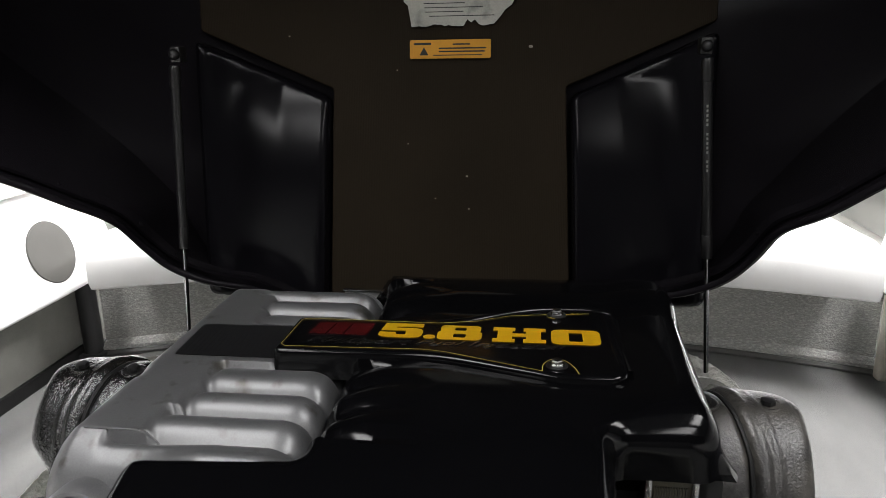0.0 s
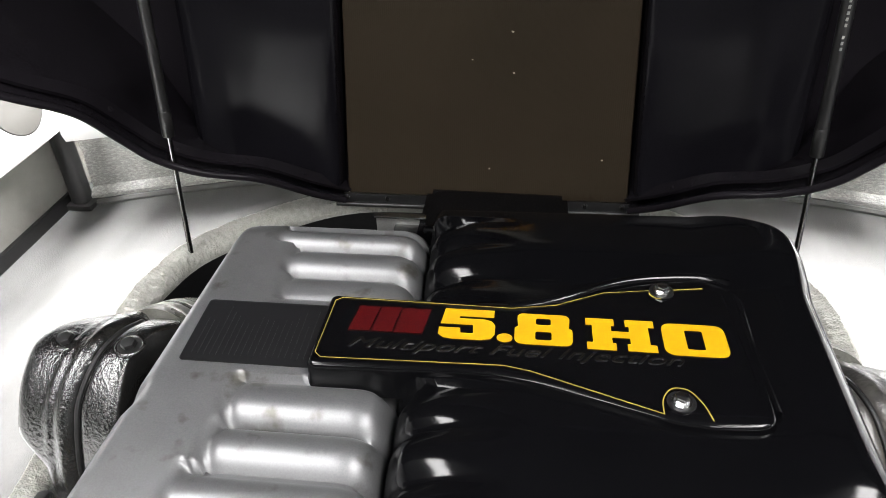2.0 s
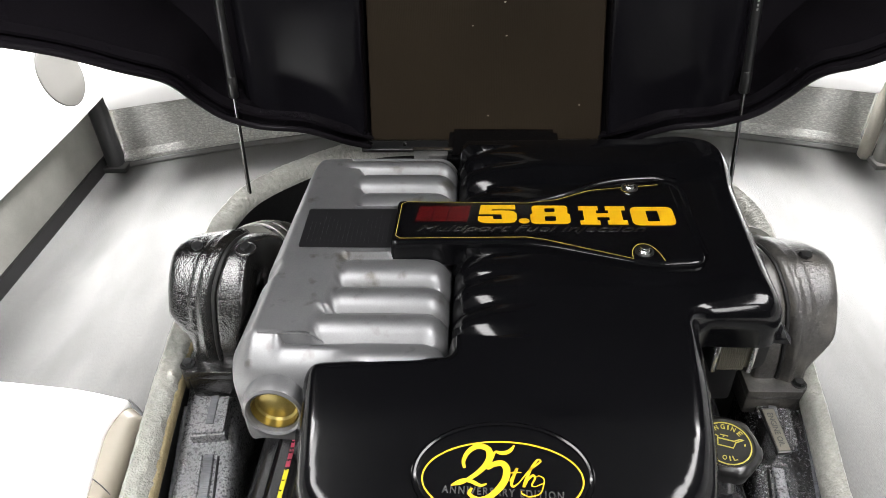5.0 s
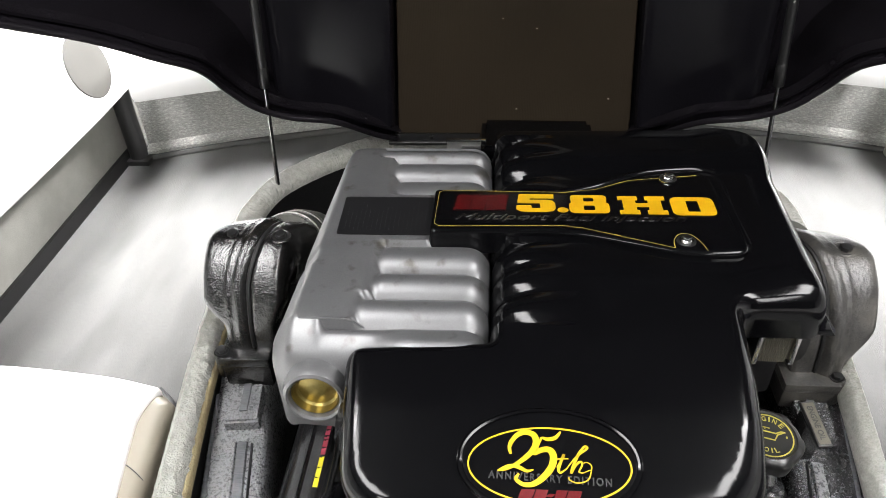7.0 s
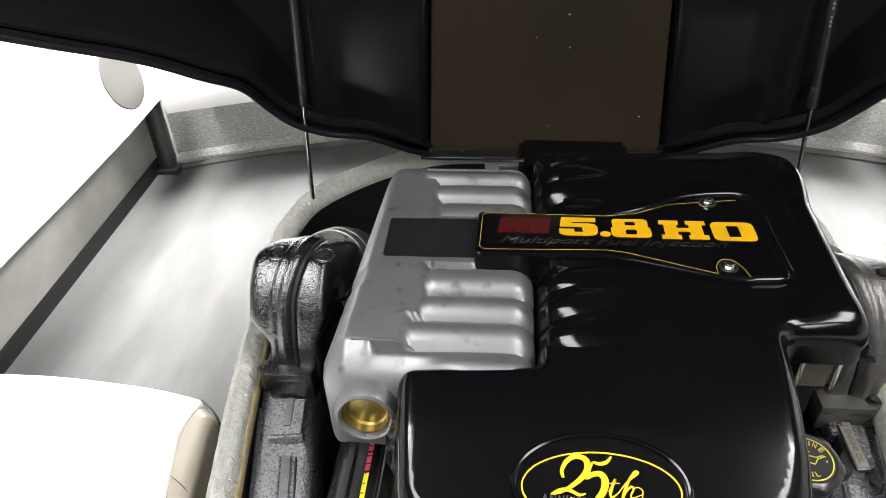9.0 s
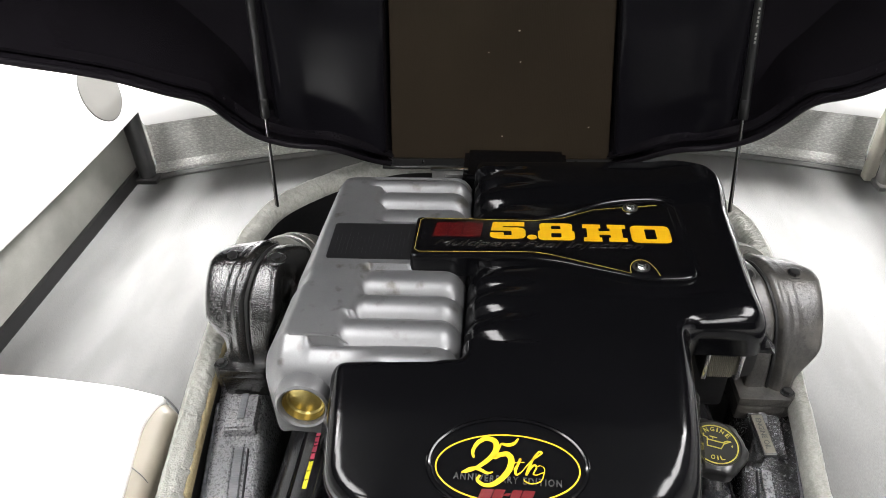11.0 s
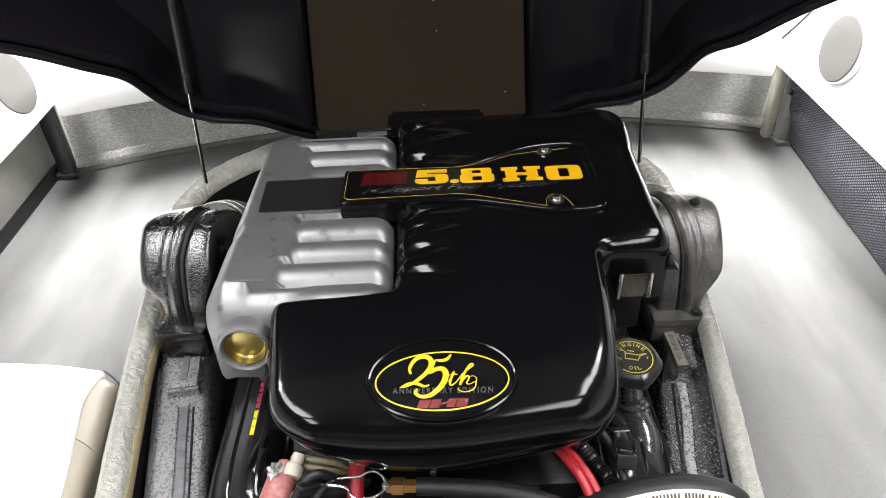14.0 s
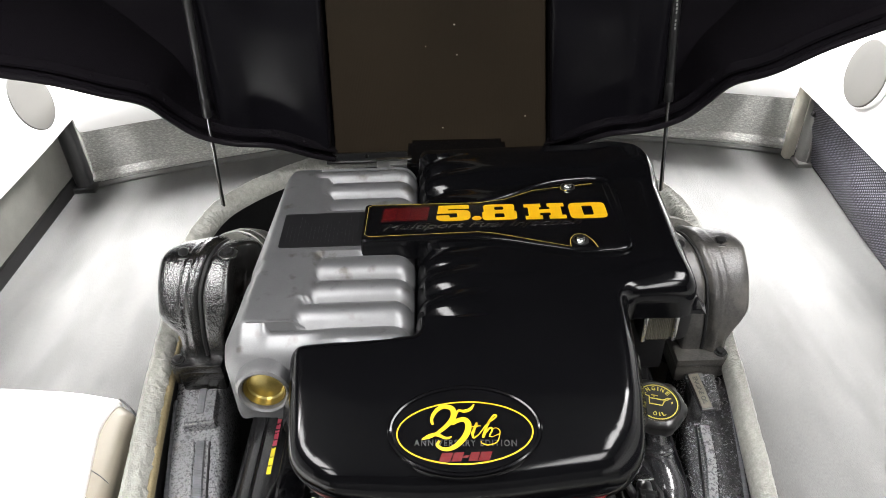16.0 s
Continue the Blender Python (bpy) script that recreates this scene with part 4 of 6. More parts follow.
LP = lid_plane(-0.004)


def on_lid(x, z):
    return LP @ Matrix.Translation((x - CX, (z - 0.265) / math.cos(math.atan(0.115)), 0))


under(part("backing", flat(rounded([(0, 0), (0.1165, 0), (0.1165, 0.026), (0, 0.026)], 0.002, 2), on_lid(-0.066, 0.6455)), ORANGE, sticker), sticker)
tri = on_lid(-0.066, 0.6455) @ Matrix.Translation((0.014, 0.0045, 0.0008))
under(part("triangle", flat(rounded([(0, 0), (0.013, 0), (0.0065, 0.0115)], 0.0012, 3), tri, 0.0003), INK, sticker), sticker)
for bx, by, bw, bh in ((0.006, 0.019, 0.025, 0.003), (0.062, 0.0185, 0.025, 0.002), (0.042, 0.013, 0.068, 0.002), (0.042, 0.0085, 0.066, 0.002), (0.034, 0.0038, 0.07, 0.0013)):
    under(part("print_bar", flat([(0, 0), (bw, 0), (bw, bh), (0, bh)], on_lid(-0.066, 0.6455) @ Matrix.Translation((bx, by, 0.0008)), 0.0002), INK, sticker), sticker)

torn = thing("torn_label", "torn white printed paper label stuck on the lid mat", "label", at=(CX, 0.46, 0.72))
random.seed(4)
low = [(0.003 + 0.118 * i / 22, 0.004 * random.random() + (0.006 if 14 < i < 18 else 0) - (0.004 if i == 16 else 0)) for i in range(23)]
plan = low + [(0.130, 0.012), (0.137, 0.022), (0.146, 0.028), (0.15, 0.036), (0.152, 0.085), (-0.004, 0.085), (-0.006, 0.05), (-0.008, 0.036), (-0.002, 0.03), (0.001, 0.014)]
under(part("paper", flat(plan, on_lid(-0.0665, 0.689), 0.0005), PAPER, torn), torn)
for i in range(9):
    bw = 0.05 + 0.05 * random.random()
    under(part("print_bar", flat([(0, 0), (bw, 0), (bw, 0.0011), (0, 0.0011)], on_lid(-0.055 + 0.02 * random.random(), 0.703 + 0.0058 * i) @ Matrix.Translation((0, 0, 0.0007)), 0.0002), DIMGREY, torn), torn)

# lint specks caught on the mat
for x, z, r in ((0.017, 0.478, 0.0016), (0.134, 0.323, 0.0014), (-0.007, 0.307, 0.0012), (0.107, 0.66, 0.0028), (-0.07, 0.525, 0.0012), (-0.03, 0.445, 0.001), (0.15, 0.725, 0.0016), (-0.245, 0.68, 0.0014), (-0.085, 0.63, 0.0012), (0.02, 0.43, 0.0013)):
    bm = bmesh.new()
    bmesh.ops.create_icosphere(bm, subdivisions=1, radius=r, matrix=on_lid(x, z) @ Matrix.Diagonal((1.2, 0.8, 0.5, 1)))
    ob = part("lint_speck", bm, CREAM, None)
    tagged(ob, "speck of pale lint caught on the lid mat", "lint", "lint on the lid mat")


def gas_strut(s):
    t = thing("gas_strut", "slim black gas strut holding up the engine hatch", "gas strut", "gas struts", at=(CX + s * 0.34, 0.29, 0.2))
    top, low = Vector((CX - 0.004 + s * 0.3265, 0.298, 0.658)), Vector((CX + s * 0.3555, 0.285, 0.205))

    def at(f):
        return top.lerp(low, f)
    joint = 0.545
    under(part("tube", tube([at(0.03), at(joint)], 0.0063, 20, 1), TUBE, t, "black painted cylinder"), t)
    under(part("end_cap", tube([at(joint - 0.05), at(joint - 0.048), at(joint + 0.012), at(joint + 0.016)], lambda s: 0.0069 if 0.2 < s < 0.9 else 0.0063, 20, 1), PLASTIC, t), t)
    under(part("rod", tube([at(joint), at(0.98)], 0.0031, 14, 1), ROD, t, "dark chromed piston rod"), t)
    bm = bmesh.new()
    bmesh.ops.create_uvsphere(bm, u_segments=16, v_segments=10, radius=0.007, matrix=Matrix.Translation(at(0.0)))
    under(part("ball_joint", bm, TUBE, t), t)
    bm = cyl(bmesh.new(), 0.008, 0.006, 0.03, look(at(0.94), at(1.0)) @ pose(0, 0, 0, 180), 14, 0.001)
    under(part("end_fitting", bm, PLASTIC, t), t)
    bm = box(bmesh.new(), (0.014, 0.02, 0.02), Matrix.Translation(top + Vector((0, 0.012, 0))), 0.003)
    under(part("bracket", bm, TUBE, t), t)
    under(part("neck", tube([at(0.03), at(0.035), at(0.085), at(0.09)], lambda q: 0.0072 if 0.2 < q < 0.9 else 0.0063, 16, 1), PLASTIC, t), t)
    if s > 0:
        # row of pale printed marks along one cylinder
        for i in range(15):
            if i not in (5, 11):
                under(part("print_bar", box(bmesh.new(), (0.0022, 0.0006, 0.003), Matrix.Translation(at(0.15 + 0.012 * i) + Vector((-0.001, -0.0062, 0)))), DULLSTEEL, t), t)
    return t


gas_strut(1)
gas_strut(-1)

# hinge plate and black vent box at the foot of the lid
hinge = thing("piano_hinge", "grey steel hinge strip along the foot of the engine lid", "hinge", at=(CX, 0.425, 0.255))
bm = box(bmesh.new(), (0.40, 0.004, 0.016), pose(CX, 0.418, 0.257), 0.001)
under(part("leaf", bm, TUBE, hinge), hinge)
under(part("knuckle", tube([(CX - 0.2, 0.414, 0.25), (CX + 0.2, 0.414, 0.25)], 0.0035, 10, 1), TUBE, hinge), hinge)
for x in (-0.185, -0.13, 0.13, 0.178):
    under(part("screw", cyl(bmesh.new(), 0.004, 0.0025, 0.0025, pose(CX + x, 0.416, 0.259, 90), 10), STEEL, hinge), hinge)


# ---- the engine ----
PITCH = 0.0338
NEAR_RUNNERS = [-0.0885 - PITCH * i for i in range(4)]
FAR_RUNNERS = [0.0215 + PITCH * i for i in range(3)]
RUNNER_STARTS = [-0.146, -0.147, -0.156, -0.185, -0.143, -0.149, -0.165]
RUNNER_DIPS = [0.0032, 0.0032, 0.0012, 0.0, 0.0025, 0.0025, 0.0]


def cover_h(x, y):
    s = np.clip((-0.1 - y) / 0.25, 0, 1)
    z = 0.4205 - 0.052 * s ** 1.5 + 0.010 * sm(0.028, 0.075, y) - 0.004 * sm(0.1, 0.13, y)
    for c in NEAR_RUNNERS[:3] + FAR_RUNNERS:
        u = np.clip(np.abs(y - c) / (PITCH / 2), 0, 1)
        z = z - 0.010 * np.clip((0.047 - x) / 0.08, 0, 1) ** 1.5 * u ** 2.2 * (np.abs(y - c) < PITCH / 2)
    right = 0.243 + 0.04 * (y + 0.15)
    z = z + 0.006 * sm(0.17, 0.22, x) * sm(-0.16, -0.12, y) - 0.003 * np.clip(1 - (right - x) / 0.03, 0, 1) ** 2 * (y > -0.16)
    inner = (np.abs(y + 0.122) < 0.0507) | ((y > 0.0046) & (y < 0.106))
    z = z - 0.016 * np.clip((0.006 - x) / 0.048, 0, 1) ** 2 * inner
    return z


def plenum_h(x, y):
    z = 0.4175 + 0.05 * y
    under_plate = (y > -0.0716) & (y < 0.0046)
    for c, start, dip in zip(NEAR_RUNNERS + FAR_RUNNERS, RUNNER_STARTS, RUNNER_DIPS):
        u = np.clip(np.abs(y - c) / (PITCH / 2), 0, 1)
        on = np.abs(y - c) < PITCH / 2
        shallow = np.where((y > c) if c == NEAR_RUNNERS[0] else (y < c) if c == FAR_RUNNERS[0] else (y < -9), 0.4, 1.0)
        past = x - start - 0.003 * u ** 2
        # a hollow in front of each rounded runner head, then the half-round runner
        z = z - dip * np.exp(-((past - 0.002) / 0.0045) ** 2) * on
        z = z - (0.0012 + 0.015 * shallow * (1 - np.sqrt(np.maximum(1 - u ** 2, 0)))) * sm(-0.002, 0.006, past) * on * (y > -0.19)
    z = z - 0.015 * np.clip((x + 0.066) / 0.026, 0, 1) ** 2.4 * ~under_plate
    edge = -0.205 - 0.085 * (0.098 - np.minimum(y, 0.098))
    wide = 0.013 + 0.035 * np.clip(0.1 - y, 0, 0.3)
    t = np.clip((edge + wide - x) / wide, 0, 1)
    z = z - (0.011 + 0.055 * np.clip(0.1 - y, 0, 0.3)) * t ** 1.1
    # the land drops under the name plate
    z = z - 0.02 * sm(-0.1, -0.085, x) * (y > -0.0716) * (y < 0.0046)
    # arrow-shaped step on the sloping flank
    z = z - 0.004 * sm(-0.105, -0.095, y) * (1 - sm(-0.082, -0.078, y)) * sm(-0.196, -0.206, x)
    z = z - 0.03 * np.clip((-0.165 - y) / 0.04, 0, 1) ** 2 * (1 - sm(-0.16, -0.1, x))
    z = z - 0.026 * np.clip((y - 0.082) / 0.046, 0, 1) ** 1.5
    z = z + 0.0012 * np.exp(-((y + 0.172) / 0.0016) ** 2)
    return z


engine = thing("marine_engine", "marine engine with glossy black cover, silver plenum and black exhausts", "engine", at=(CX, 0, 0.02))


def epart(name, vf, material, parent=None, label="", smooth=40):
    """A part of the engine, or of one of its parts, built in world places."""
    ob = part(name, vf, material, parent or engine, label, smooth)
    if parent is None:
        ob.matrix_parent_inverse = engine.matrix_basis.inverted()
    return ob


# intake plenum
plan = rounded([(-0.040, 0.128), (-0.172, 0.128), (-0.205, 0.098), (-0.226, -0.15), (-0.230, -0.180), (-0.218, -0.204), (-0.145, -0.206), (-0.140, -0.207), (-0.040, -0.207)],
               [0.01, 0.02, 0.02, 0.03, 0.02, 0.02, 0.0, 0.0, 0.012], 5)
plenum = epart("intake_plenum", moulded(plan, plenum_h, 0.003, 0.012, lambda x, y: 0.045 + 0.012 * (y < -0.15) * (x < -0.12), 0.0), ALU, None, "cast aluminium plenum with rounded runners", 60)
PLUG = pose(-0.184, -0.1915, 0.357, 84) @ Matrix.Diagonal((0.86, 0.86, 1, 1))
prof = [(0.0, 0.0), (0.033, 0.0), (0.0325, 0.022), (0.0305, 0.0268), (0.0275, 0.028), (0.0252, 0.0268), (0.0242, 0.0235), (0.0240, 0.009), (0.0, 0.009)]


def turned(prof, m, n=48):
    """A turned part: (radius, height) points round local z."""
    v, f = [], []
    for r, z in prof:
        v += [(max(r, 1e-5) * math.cos(2 * math.pi * i / n), max(r, 1e-5) * math.sin(2 * math.pi * i / n), z) for i in range(n)]
    for j in range(len(prof) - 1):
        f += [(j * n + i, j * n + (i + 1) % n, (j + 1) * n + (i + 1) % n, (j + 1) * n + i) for i in range(n)]
    return put((v, f), m)


epart("plug_boss", turned(prof, PLUG), ALU, plenum)
epart("casting_seam", tube([(x, -0.1725, float(plenum_h(np.array([x]), np.array([-0.1725]))[0]) - 0.0001) for x in np.linspace(-0.2, -0.06, 16)], 0.0009, 6, 1), ALU, plenum)
epart("core_plug", turned([(0.0239, 0.010), (0.0239, 0.0225), (0.0228, 0.0232), (0.0212, 0.0165), (0.0188, 0.0150), (0.017, 0.0155), (0.0, 0.0162)], PLUG), BRASS, plenum, "dished brass core plug")
tilt = math.degrees(math.atan(0.05))
decal = epart("decal", flat(rounded([(-0.188, -0.063), (-0.094, -0.063), (-0.094, -0.003), (-0.188, -0.003)], 0.003, 3), pose(0, -0.0, 0.4175 + 0.0007, tilt), 0.0005), DECAL, plenum, "black data decal with rows of fine print")
random.seed(8)
for i in range(19):
    w = 0.03 + 0.018 * random.random()
    epart("print_bar", flat([(0, 0), (0.0007, 0), (0.0007, w), (0, w)], pose(-0.182 + 0.0043 * i, -0.058 + 0.002 * random.random(), 0.4175 - 0.003 + 0.0011 + 0.0004, tilt), 0.0002), FAINT, decal)
bm = bmesh.new()
box(bm, (0.09, 0.30, 0.10), pose(-0.15, -0.03, 0.32), 0.01)
epart("lower_intake", bm, ALU, None, "cast aluminium lower intake")

# black cover
plan = rounded([(-0.0385, 0.132), (0.205, 0.138), (0.253, 0.108), (0.243, -0.150), (0.1675, -0.150), (0.169, -0.20), (0.160, -0.30), (0.134, -0.325), (0.0, -0.338), (-0.116, -0.330), (-0.146, -0.308), (-0.157, -0.196), (-0.0385, -0.188)],
               [0.004, 0.04, 0.05, 0.02, 0.014, 0.05, 0.06, 0.06, 0.2, 0.05, 0.03, 0.018, 0.006], 7)
epart("engine_cover", moulded(plan, cover_h, 0.0034, lambda x, y: 0.012 + 0.009 * sm(0.19, 0.22, x) * sm(-0.16, -0.10, y) + 0.015 * sm(-0.25, -0.31, y) * sm(-0.13, -0.05, x) + 0.006 * sm(0.12, 0.15, x) * sm(-0.16, -0.2, y), lambda x, y: 0.045 - 0.022 * min(1, max(0, (y + 0.195) / 0.03)) * min(1, max(0, (-0.09 - y) / 0.04)) * (x > 0.15) + 0.018 * min(1.0, max(0.0, (-0.27 - y) / 0.05)) * max(0.0, 1 - (x / 0.13) ** 2), lambda x, y: 0.013 * (0.0 if (x > 0.15 and -0.18 < y < -0.14) else 1.0) - 0.042 * min(1.0, max(0.0, (-0.24 - y) / 0.07)), 6, (0.015, 0.0055)), GELCOAT, None, "glossy black moulded cover", 60)
LIFT = 0.0075
plan = rounded([(-0.0975, -0.071), (0.03, -0.068), (0.128, -0.098), (0.1495, -0.100), (0.186, -0.098), (0.192, 0.024), (0.172, 0.041), (0.12, 0.033), (0.065, 0.007), (0.032, -0.001), (-0.0975, 0.001)],
               [0.006, 0.03, 0.01, 0.0, 0.012, 0.02, 0.02, 0.03, 0.03, 0.02, 0.006], 6)
plate = epart("name_plate", moulded(plan, lambda x, y: 0.4195 + LIFT + 0 * x, 0.006, 0.004, lambda x, y: 0.0125 + 0.008 * (x < -0.03), 0.003), GELCOAT, None, "raised glossy black name plate with a yellow pinstripe", 60)
TOP = 0.4195 + LIFT + 0.0003


def on_plate(x, y, dz=0.0):
    return Matrix.Translation((x, y, TOP + dz))


# pinstripe: round the narrow end, then along both flanks to the bolts
stripe = [(0.128, 0.0225), (0.095, 0.017), (0.062, 0.0005), (0.032, -0.0055), (-0.088, -0.0035), (-0.0925, -0.007), (-0.0935, -0.060), (-0.089, -0.0645), (0.028, -0.062), (0.045, -0.0655), (0.122, -0.0935)]
epart("pinstripe", ribbon(stripe, 0.0005, on_plate(0, 0)), PALEYELLOW, plate)
epart("pinstripe", ribbon([(0.122, -0.0935), (0.1225, -0.083), (0.127, -0.0745), (0.133, -0.072), (0.140, -0.0745), (0.146, -0.085), (0.149, -0.0965)], 0.0007, on_plate(0, 0), n=4), PALEYELLOW, plate)
epart("pinstripe", ribbon([(0.128, 0.0225), (0.1275, 0.018), (0.131, 0.0145), (0.137, 0.0145), (0.1415, 0.018), (0.1415, 0.0235), (0.165, 0.0275)], 0.0008, on_plate(0, 0), n=4), PALEYELLOW, plate)
epart("moulded_lip", tube([(0.030, 0.0015, TOP - 0.0045), (0.064, 0.0095, TOP - 0.0025), (0.10, 0.0285, TOP - 0.002), (0.13, 0.0385, TOP - 0.002), (0.168, 0.0435, TOP - 0.003), (0.186, 0.040, TOP - 0.005)], 0.0042, 12, 6), GELCOAT, plate)
for x in (0.1785, 0.186):
    epart("moulded_ridge", tube([(x - 0.002, 0.025, TOP - 0.0022), (x, -0.03, TOP - 0.0016), (x + 0.002, -0.085, TOP - 0.0026)], 0.0022, 8, 5), GELCOAT, plate)
for bx, by in ((0.136, 0.027 - 0.005), (0.133, -0.0835)):
    cup = cyl(bmesh.new(), 0.0085, 0.0085, 0.0008, on_plate(bx, by), 24)
    epart("bolt_recess", cup, DECAL, plate)
    b = bolt("bolt", plate, on_plate(bx, by, 0.0006) @ pose(0, 0, 0, 0, 0, 20 * bx), 0.0046, 0.0042)

# lettering: heavy slab figures and capitals
H5 = 0.0305


def slab_five(w, h):
    return [[(0.0, 0.36 * h), (0.0, 0.14 * h), (0.1 * w, 0.03 * h), (0.24 * w, 0), (0.76 * w, 0), (0.93 * w, 0.05 * h), (w, 0.2 * h), (w, 0.5 * h), (0.93 * w, 0.63 * h), (0.8 * w, 0.68 * h), (0.34 * w, 0.68 * h), (0.36 * w, 0.76 * h),
             (0.97 * w, 0.76 * h), (0.97 * w, h), (0.07 * w, h), (0.02 * w, 0.48 * h), (0.6 * w, 0.48 * h), (0.62 * w, 0.2 * h), (0.40 * w, 0.2 * h), (0.38 * w, 0.36 * h)]]


def slab_eight(w, h):
    out = rounded([(0, 0), (w, 0), (w, 0.52 * h), (0.94 * w, 0.56 * h), (0.97 * w, h), (0.03 * w, h), (0.06 * w, 0.56 * h), (0, 0.52 * h)], [0.2 * h, 0.2 * h, 0.06 * h, 0.02 * h, 0.18 * h, 0.18 * h, 0.02 * h, 0.06 * h], 5)
    return [out, rounded([(0.36 * w, 0.15 * h), (0.64 * w, 0.15 * h), (0.64 * w, 0.42 * h), (0.36 * w, 0.42 * h)], 0.05 * h, 3), rounded([(0.37 * w, 0.64 * h), (0.63 * w, 0.64 * h), (0.63 * w, 0.86 * h), (0.37 * w, 0.86 * h)], 0.05 * h, 3)]


def slab_h(w, h):
    e = 0.22 * h
    L = [(0, 0), (0.42 * w, 0), (0.42 * w, e), (0.37 * w, e), (0.37 * w, 0.4 * h), (0.63 * w, 0.4 * h), (0.63 * w, e), (0.58 * w, e), (0.58 * w, 0), (w, 0), (w, e), (0.91 * w, e), (0.91 * w, h - e), (w, h - e), (w, h), (0.58 * w, h), (0.58 * w, h - e), (0.63 * w, h - e), (0.63 * w, 0.6 * h), (0.37 * w, 0.6 * h), (0.37 * w, h - e), (0.42 * w, h - e), (0.42 * w, h), (0, h), (0, h - e), (0.09 * w, h - e), (0.09 * w, e), (0, e)]
    return [L]


def slab_o(w, h):
    return [rounded([(0, 0), (w, 0), (w, h), (0, h)], [0.24 * h] * 4, 6), rounded([(0.36 * w, 0.2 * h), (0.64 * w, 0.2 * h), (0.64 * w, 0.8 * h), (0.36 * w, 0.8 * h)], 0.04 * h, 3)]


X0, Y0 = -0.0165, -0.0400
for nm, fn, x, w in (("figure_five", slab_five, 0.0, 0.0375), ("figure_eight", slab_eight, 0.0505, 0.038), ("capital_h", slab_h, 0.0975, 0.0445), ("capital_o", slab_o, 0.1465, 0.0405)):
    epart(nm, glyphs(fn(w, H5), on_plate(X0 + x, Y0 - 0.004 * x / 0.18)), YELLOW, plate, "yellow slab lettering", 0)
epart("full_stop", glyphs([ellipse(0.0052, 0.0042, 24)], on_plate(X0 + 0.0442, Y0 + 0.0036)), YELLOW, plate, "", 0)
# maker's mark as plain red blocks
for x, w in ((-0.0735, 0.0145), (-0.0575, 0.0135), (-0.0425, 0.019)):
    s = 0.0035
    epart("mark_block", flat([(x - s, Y0 + 0.003), (x + w - s, Y0 + 0.003), (x + w, Y0 + 0.0285), (x, Y0 + 0.0285)], on_plate(0, 0)), RED, plate, "dark red maker's mark block", 0)
epart("script_line", lettering("Multiport Fuel Injection", 0.215, 0.0125, on_plate(-0.074, -0.0555), 0.0003, 0.45, 0.0), CHROME, plate, "chrome script lettering", 0)

# oval badge on the front of the cover
bz = cover_h(np.array([0.006]), np.array([-0.293]))[0]
slope = math.degrees(math.atan((cover_h(np.array([0.0]), np.array([-0.265]))[0] - cover_h(np.array([0.0]), np.array([-0.32]))[0]) / 0.055))
BM = pose(0.004, -0.2905, bz - 0.0005, slope) @ Matrix.Diagonal((0.975, 0.975, 1, 1))
badge = epart("badge", put(moulded(ellipse(0.0655, 0.0405, 72), lambda x, y: 0.0032 + 0 * x, 0.005, 0.003, lambda x, y: 0.003, 0.002), BM), GELCOAT, None, "oval black badge with a yellow rim", 60)
rim = tube([(x, y, 0.0028) for x, y in ellipse(0.0645, 0.0395, 72)], 0.0022, 8, 1, True)
epart("badge_bead", put(rim, BM), GELCOAT, badge)
BT = BM @ pose(0, -0.003, 0.0034)
epart("yellow_ring", ribbon(ellipse(0.0582, 0.0280, 72), 0.0013, BT, closed=True), BADGEYELLOW, badge)


def stroke(pts, w, m, n=8, h=0.0003):
    """A pen stroke whose width swells in the middle: points (x, y), width w(0..1)."""
    P = smooth_path([(x, y, 0) for x, y in pts], n)
    k = len(P)
    v, f = [], []
    for i, p in enumerate(P):
        tn = (P[min(i + 1, k - 1)] - P[max(i - 1, 0)]).normalized()
        o = Vector((-tn.y, tn.x, 0)) * (w(i / (k - 1)) / 2)
        v += [p + o, p - o, p + o + Vector((0, 0, h)), p - o + Vector((0, 0, h))]
    for i in range(k - 1):
        a, b = 4 * i, 4 * i + 4
        f += [(a + 2, a + 3, b + 3, b + 2), (a, b, b + 1, a + 1), (a, a + 2, b + 2, b), (a + 1, b + 1, b + 3, a + 3)]
    return put((v, f), m)


def swell(a, b, c=None):
    c = a if c is None else c
    return lambda t: a + (b - a) * math.sin(math.pi * min(t * 2, 1) / 2) if t < 0.5 else c + (b - c) * math.sin(math.pi * min((1 - t) * 2, 1) / 2)


# "25th" as joined pen strokes
S = 0.001
two = [(-24.9, 9), (-25.9, 16), (-21.6, 25), (-14.4, 29.5), (-7.2, 27), (-5.7, 19.5), (-9.6, 11), (-18.2, 2), (-27.8, -4.5), (-35, -6.5)]
two_foot = [(-35, -6.5), (-27, -2), (-20, -2.5), (-13, -6), (-8, -4.5)]
five = [(-1.4, 25), (-5.7, 14), (-7, 10), (-2.4, 13), (3.8, 14), (7.2, 9), (6.2, 0), (1, -9), (-7, -16.5), (-15, -18), (-21, -13.5), (-19, -8.5)]
five_top = [(-1.4, 25), (3.8, 23.4), (9.6, 25.4), (13.4, 31)]
tee = [(9.5, -2), (13, 5), (15.3, 10), (12.6, 3), (10.8, -4), (12.3, -6.5), (17, -2.5)]
tee_bar = [(9.6, 5.5), (14, 6), (18.5, 6.2)]
aitch = [(17, -2.5), (24, 7.5), (30.5, 13.5), (33.2, 16.5), (31, 17.6), (26.6, 11), (22.4, 1.5), (20, -6.5), (23, -0.5), (27, 3.8), (28.6, 1.2), (26, -5), (28.8, -6.2)]
